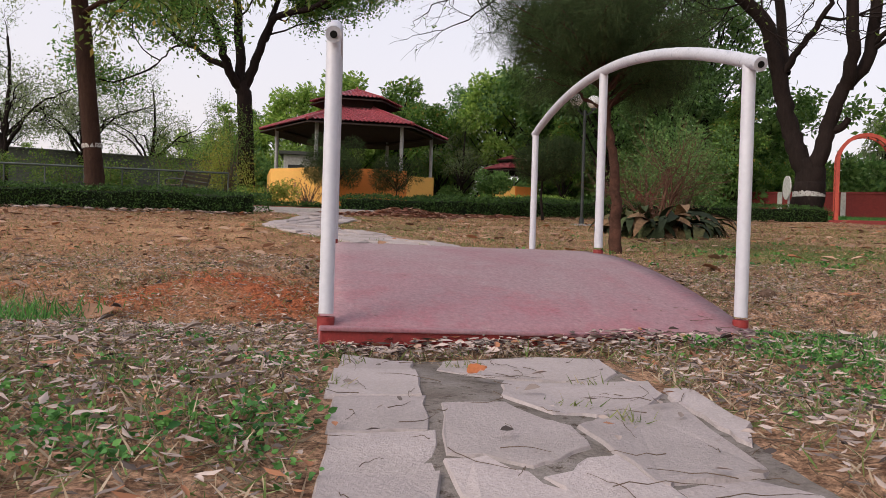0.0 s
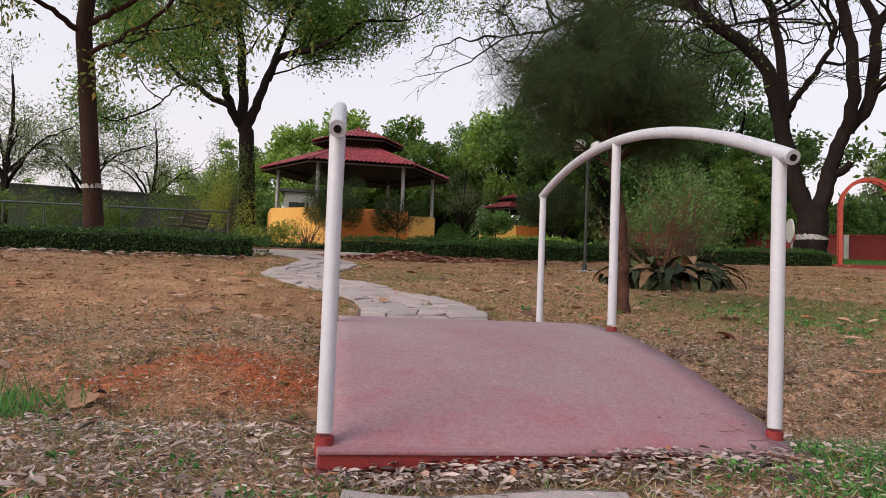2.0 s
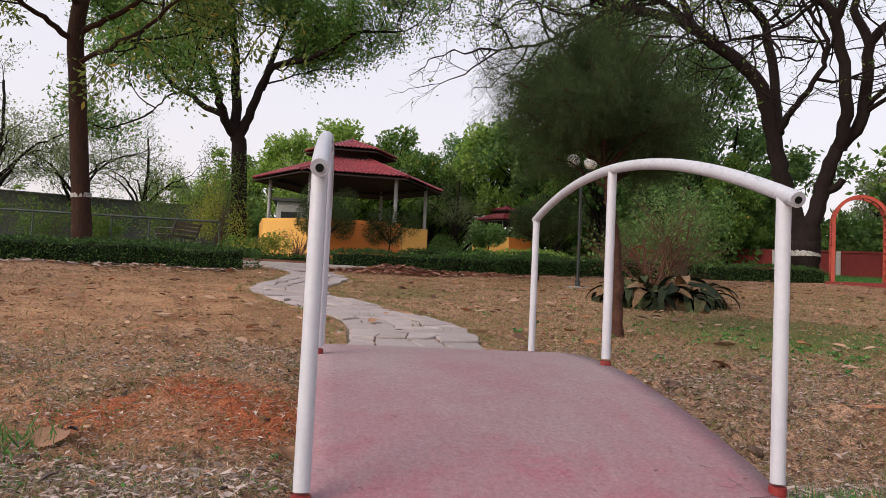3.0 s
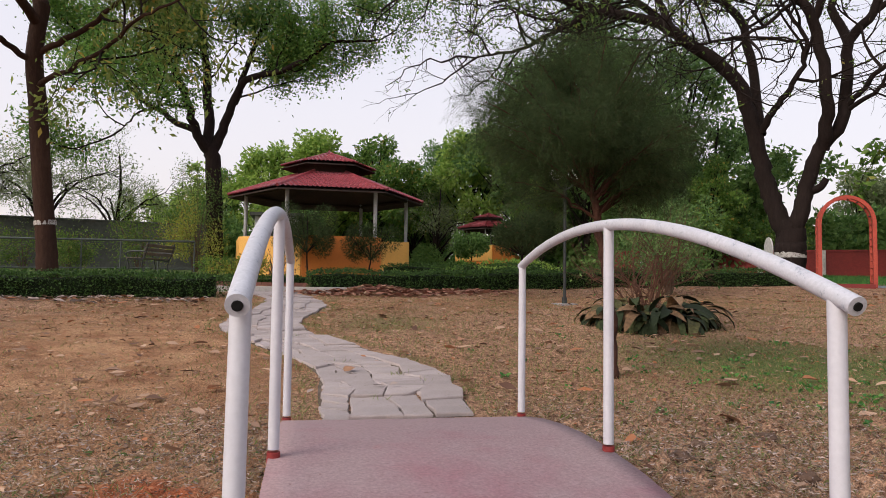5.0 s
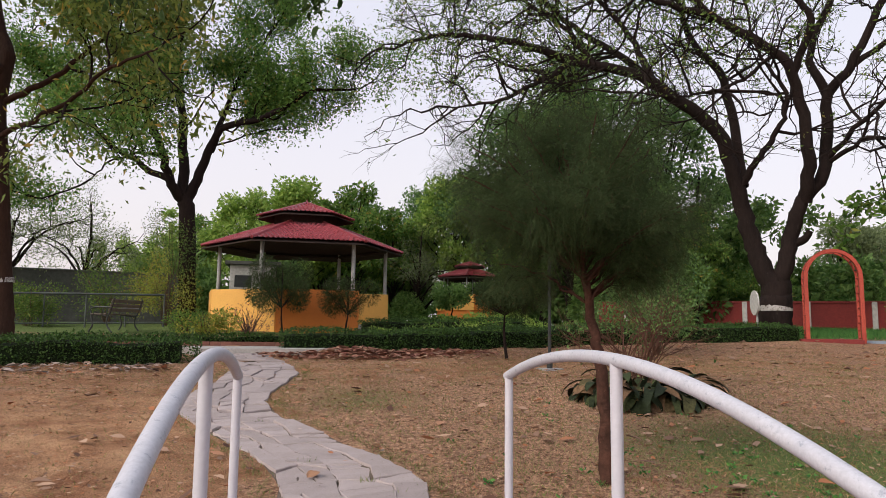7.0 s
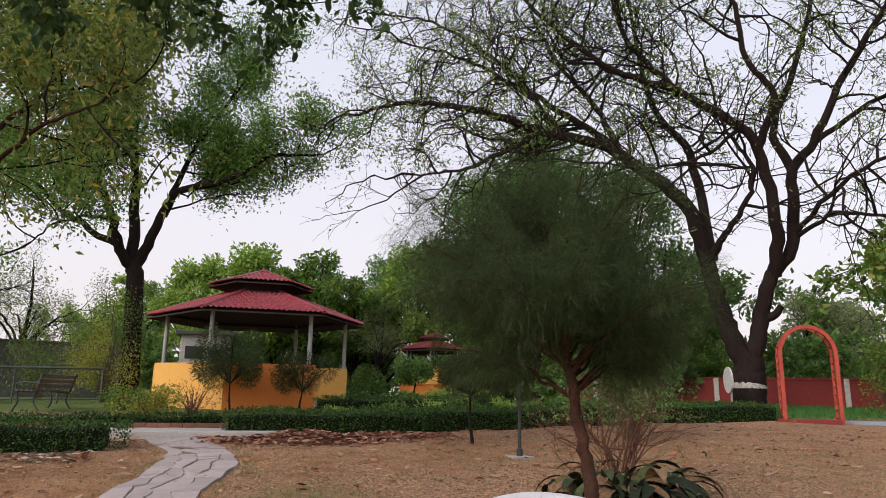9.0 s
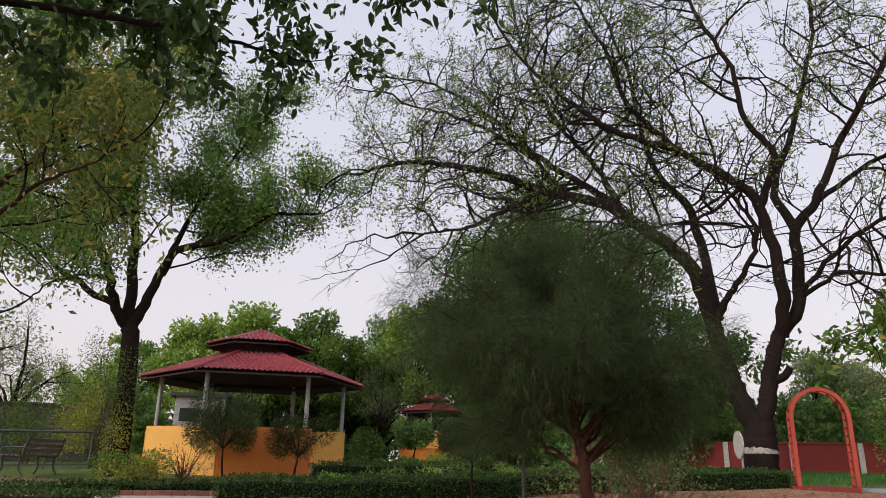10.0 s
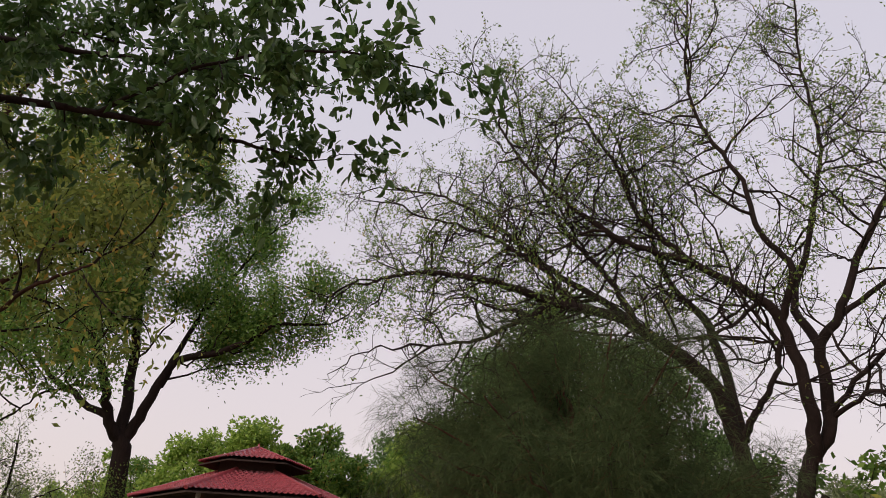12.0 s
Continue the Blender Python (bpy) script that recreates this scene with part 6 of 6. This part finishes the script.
leaf_field("leaf_heap", 6500, (-1.2, 3.6, 11.9, 13.8), lambda x, y: blob(x, y, 0.8, 12.9, 1.3, 0.5) + 0.35 * blob(x, y, 3.0, 13.3, 2.2, 0.45), 0.14, "litter_red", "heap of red-brown dry leaves along the hedge", 208, 0.02, lambda x, y: 0.15 * blob(x, y, 0.6, 12.9, 1.0, 0.4))
leaf_field("hedge_litter", 900, (-9, -2.4, 10.5, 11.75), lambda x, y: (y < 11.57 + 0.095 * (x + 2.35)).astype(float) * 0.8, 0.13, "litter", "dry leaves drifted along the hedge", 209, 0.02)


def weeds(n, keep, box, size, seed, label):
    """Low broad-leaved weeds: rosettes of small leaves."""
    g = np.random.default_rng(seed)
    x, y = scatter(n, *box, g, keep)
    cs, ws = [], []
    for a, b in zip(x, y):
        k = int(g.integers(6, 14))
        z = float(land(a, b))
        r = g.uniform(0, 0.035, k)
        t = g.uniform(0, 6.28, k)
        cs.append(np.stack([a + r * np.cos(t), b + r * np.sin(t), z + g.uniform(0.0, 0.03, k)], -1))
        ws.append(np.stack([np.cos(t), np.sin(t), g.uniform(0.0, 0.7, k)], -1))
    c, w = np.concatenate(cs), np.concatenate(ws)
    ln = size * g.uniform(0.5, 1.3, len(c))
    v, f = leaves_of(c, w, ln, ln * 0.7, g)
    stuff("weeds", mesh_from("weeds", v, f), "weed", label, "weeds")


weeds(9000, lambda x, y: off(x, y) * np.clip(1.1 * blob(x, y, 0.95, -0.05, 0.32, 0.22) + 0.9 * blob(x, y, 0.5, -0.17, 0.25, 0.07) + 0.8 * blob(x, y, 0.7, -0.45, 0.22, 0.22) + 0.6 * blob(x, y, 0.5, -0.85, 0.16, 0.2) + 0.9 * blob(x, y, -0.82, -1.03, 0.2, 0.12) + 0.6 * blob(x, y, -1.1, -1.08, 0.25, 0.11) + 0.2 * blob(x, y, -1.2, -0.75, 0.4, 0.25) + 0.5 * blob(x, y, -0.75, -0.35, 0.12, 0.15), 0, 1.2) * np.clip(0.15 + 1.0 * patch(x * 7, y * 7), 0, 1), (-1.8, 1.8, -1.5, 0.5), 0.0145, 211, "low green weeds beside the bridge and path")
blade_field("green_grass", 3000, (-2.6, -1.6, 0.6, 1.6), lambda x, y: np.clip(1.2 * blob(x, y, -2.05, 1.05, 0.22, 0.16), 0, 1), 0.11, 0.007, "weed", "rank green grass at the foot of the bank", 216, 0.45)
blade_field("green_grass", 12000, (0.6, 2.0, -0.9, 0.9), lambda x, y: off(x, y) * np.clip(blob(x, y, 1.1, 0.1, 0.35, 0.3) + 0.7 * blob(x, y, 0.85, -0.5, 0.3, 0.3), 0, 1), 0.06, 0.004, "weed", "fresh green grass beside the bridge foot", 217, 0.6)
weeds(230, lambda x, y: off(x, y) * np.clip(blob(x, y, -0.92, 0.05, 0.35, 0.25) + blob(x, y, -2.0, 0.7, 0.5, 0.3) + 0.15, 0, 1), (-2.6, -0.8, -0.6, 1.2), 0.018, 212, "scattered green weeds near the ditch")
weeds(420, lambda x, y: off(x, y) * np.clip(blob(x, y, 3.4, 3.4, 1.2, 1.0) + 0.1, 0, 1), (1.0, 6.0, 1.5, 7.0), 0.032, 213, "scattered green weeds on the lawn")
blade_field("green_grass", 60000, (10.5, 22.0, 16.3, 23.0), lambda x, y: 0 * x + 1, 0.14, 0.014, "weed", "bright green grass behind the red arch", 214, 0.5)
for k, (x, y, rx, h) in enumerate(((-7.6, 20.2, 1.0, 1.3), (-9.0, 20.8, 1.2, 1.6), (-11.5, 20.4, 1.3, 1.5), (-6.2, 22.5, 1.2, 2.6), (-13.5, 22.5, 1.6, 2.6))):
    shrub("shrub", x, y, rx, rx * 0.8, h, "leaf_olive", 3600, 0.07, "yellow-green shrub along the fence", 300 + k, 12, "shrubs along the fence")


def twigs(n, box, seed, keep, label):
    g = np.random.default_rng(seed)
    x, y = scatter(n, *box, g, keep)
    tb = Tubes()
    for a, b in zip(x, y):
        t, ln, bow = g.uniform(0, 6.28), g.uniform(0.04, 0.2), g.normal(0, 1.2)
        z = float(land(a, b)) + 0.013 if (abs(a) > 0.74 or b < -0.1) else top_z(a, b) + 0.004
        p, q = [], np.array([a, b, z])
        for s in range(7):
            p.append(q + np.array([0, 0, g.uniform(0, 0.005)]))
            t += bow / 7 + g.normal(0, 0.12)
            q = q + ln / 7 * np.array([math.cos(t), math.sin(t), 0])
        tb.add(p, np.linspace(0.0009, 0.0004, 7), 4)
    stuff("twigs", tb.mesh("twigs"), "twig", label, "twigs")


twigs(420, (-1.9, 1.6, -1.6, -0.16), 221, lambda x, y: 0 * x + 1, "thin dry twigs on paving and soil")
twigs(9, (0.35, 0.72, 0.0, 0.35), 222, lambda x, y: 0 * x + 1, "dry twigs on the corner of the deck")


def curled_leaf(x, y, z, ln, mat, label, seed, turn):
    g = np.random.default_rng(seed)
    vs, fs = [], []
    n = 7
    for i in range(n + 1):
        s = i / n
        w = ln * 0.42 * math.sin(math.pi * (0.06 + 0.9 * s)) ** 0.8
        for j in (-1, -0.5, 0, 0.5, 1):
            vs.append(((s - 0.5) * ln, j * w, 0.25 * w * abs(j) ** 1.5 + 0.06 * ln * math.sin(3 * s + j) + g.normal(0, 0.002)))
    for i in range(n):
        for j in range(4):
            fs.append((i * 5 + j, (i + 1) * 5 + j, (i + 1) * 5 + j + 1, i * 5 + j + 1))
    tagged(piece("dry_leaf", mesh_from("dry_leaf", vs, fs, True), mat, m=pose(x, y, z, 14, -12, turn)), label, "leaf")


M["leaf_tan"] = surface("tan_leaf", (0.34, 0.18, 0.10), (0.25, 0.13, 0.075), (0.24, 0.12, 0.07), 60, 12, 0.8, 0.4)
M["leaf_orange"] = surface("orange_leaf", (0.42, 0.13, 0.04), (0.32, 0.09, 0.03), (0.22, 0.07, 0.03), 80, 20, 0.8, 0.5)
curled_leaf(-1.72, 1.13, float(land(-1.72, 1.13)) + 0.03, 0.15, "leaf_tan", "large curled tan dry leaf below the bank", 231, 60)
curled_leaf(-0.34, -0.62, 0.022, 0.05, "leaf_orange", "crumpled orange-brown dry leaf on the paving", 232, 20)
curled_leaf(-0.78, 1.05, float(land(-0.9, 1.05)) + 0.04, 0.13, "leaf_tan", "curled brown dry leaf beside the bridge", 233, 100)
curled_leaf(2.05, 2.6, float(land(2.05, 2.6)) + 0.04, 0.15, "leaf_tan", "upright curled pale dry leaf on the bank", 234, 130)


def rocks():
    g = np.random.default_rng(241)
    for k, (x, y, s) in enumerate(((1.35, 1.95, 0.09), (1.6, 2.2, 0.07), (2.1, 2.3, 0.1), (1.15, 1.5, 0.06), (-1.75, 0.95, 0.07), (1.9, 1.7, 0.08), (1.45, 1.3, 0.07))):
        bm = bmesh.new()
        s *= 0.75
        bmesh.ops.create_icosphere(bm, subdivisions=3, radius=s)
        for v in bm.verts:
            v.co = v.co * (1 + 0.55 * noise.noise(v.co * (1.6 / s) + Vector((k * 7, 0, 0))))
            v.co.z *= 0.6
        ob = part("rock", bm, "rock", None, "", True, pose(x, y, float(land(x, y)) - s * 0.05, 0, 0, g.uniform(0, 360)))
        tagged(ob, "brown weathered stone half sunk in the bank", "rock", "stones on the bank")


rocks()
leaf_field("edge_litter", 1500, (-0.66, 0.72, -0.24, -0.05), lambda x, y: np.clip(1.2 - np.abs(y + 0.1 - 0.05 * x) * 7, 0, 1), 0.032, "litter", "brown dry leaves drifted against the bridge edge", 251, 0.008, lambda x, y: 0.02 * np.clip(1 - np.abs(y + 0.09) * 9, 0, 1))
leaf_field("path_litter", 60, (-0.75, 0.2, -1.6, -0.3), lambda x, y: 0 * x + 1, 0.03, "litter", "a few dry leaves on the flagstones", 252, 0.016)
leaf_field("path_litter", 90, (-1.9, 0.6, 3.0, 13.0), lambda x, y: on_path(x, y).astype(float), 0.07, "litter", "a few dry leaves on the winding path", 253, 0.05)
tuft_at = lambda pts, r: (lambda x, y: np.clip(sum(blob(x, y, p, q, r, r * 0.8) for p, q in pts), 0, 1))
blade_field("grass_tufts", 16000, (-0.8, 0.3, -1.5, -0.2), tuft_at(((-0.33, -0.36), (-0.2, -0.86), (-0.12, -0.98), (-0.07, -0.62), (-0.62, -0.42), (-0.68, -0.72)), 0.035), 0.045, 0.003, "grass_green", "green grass tufts in the joints", 254, 0.7)
blade_field("grass_tufts", 40000, (-1.8, 0.8, 3.0, 9.0), tuft_at(((0.12, 4.34), (0.33, 3.95), (-0.3, 4.9), (0.5, 3.1), (-0.1, 3.4), (-0.75, 6.6), (0.42, 5.0)), 0.06), 0.07, 0.005, "grass_green", "green grass tufts in the path joints", 255, 0.6)
blade_field("verge_grass", 60000, (-2.4, 1.4, 2.8, 11.5), lambda x, y: np.clip(1 - np.abs(np.abs(x - path_mid(y)) - 0.62) / 0.16, 0, 1) * (0.35 + 0.65 * patch(x * 2, y)) * (x > path_mid(y) - 0.7), 0.055, 0.005, "grass_green", "thin green grass along the path edge", 256, 0.7)
curled_leaf(-0.25, 4.5, float(land(-0.25, 4.5)) + 0.06, 0.11, "leaf_tan", "curled brown dry leaf on the path", 257, 30)
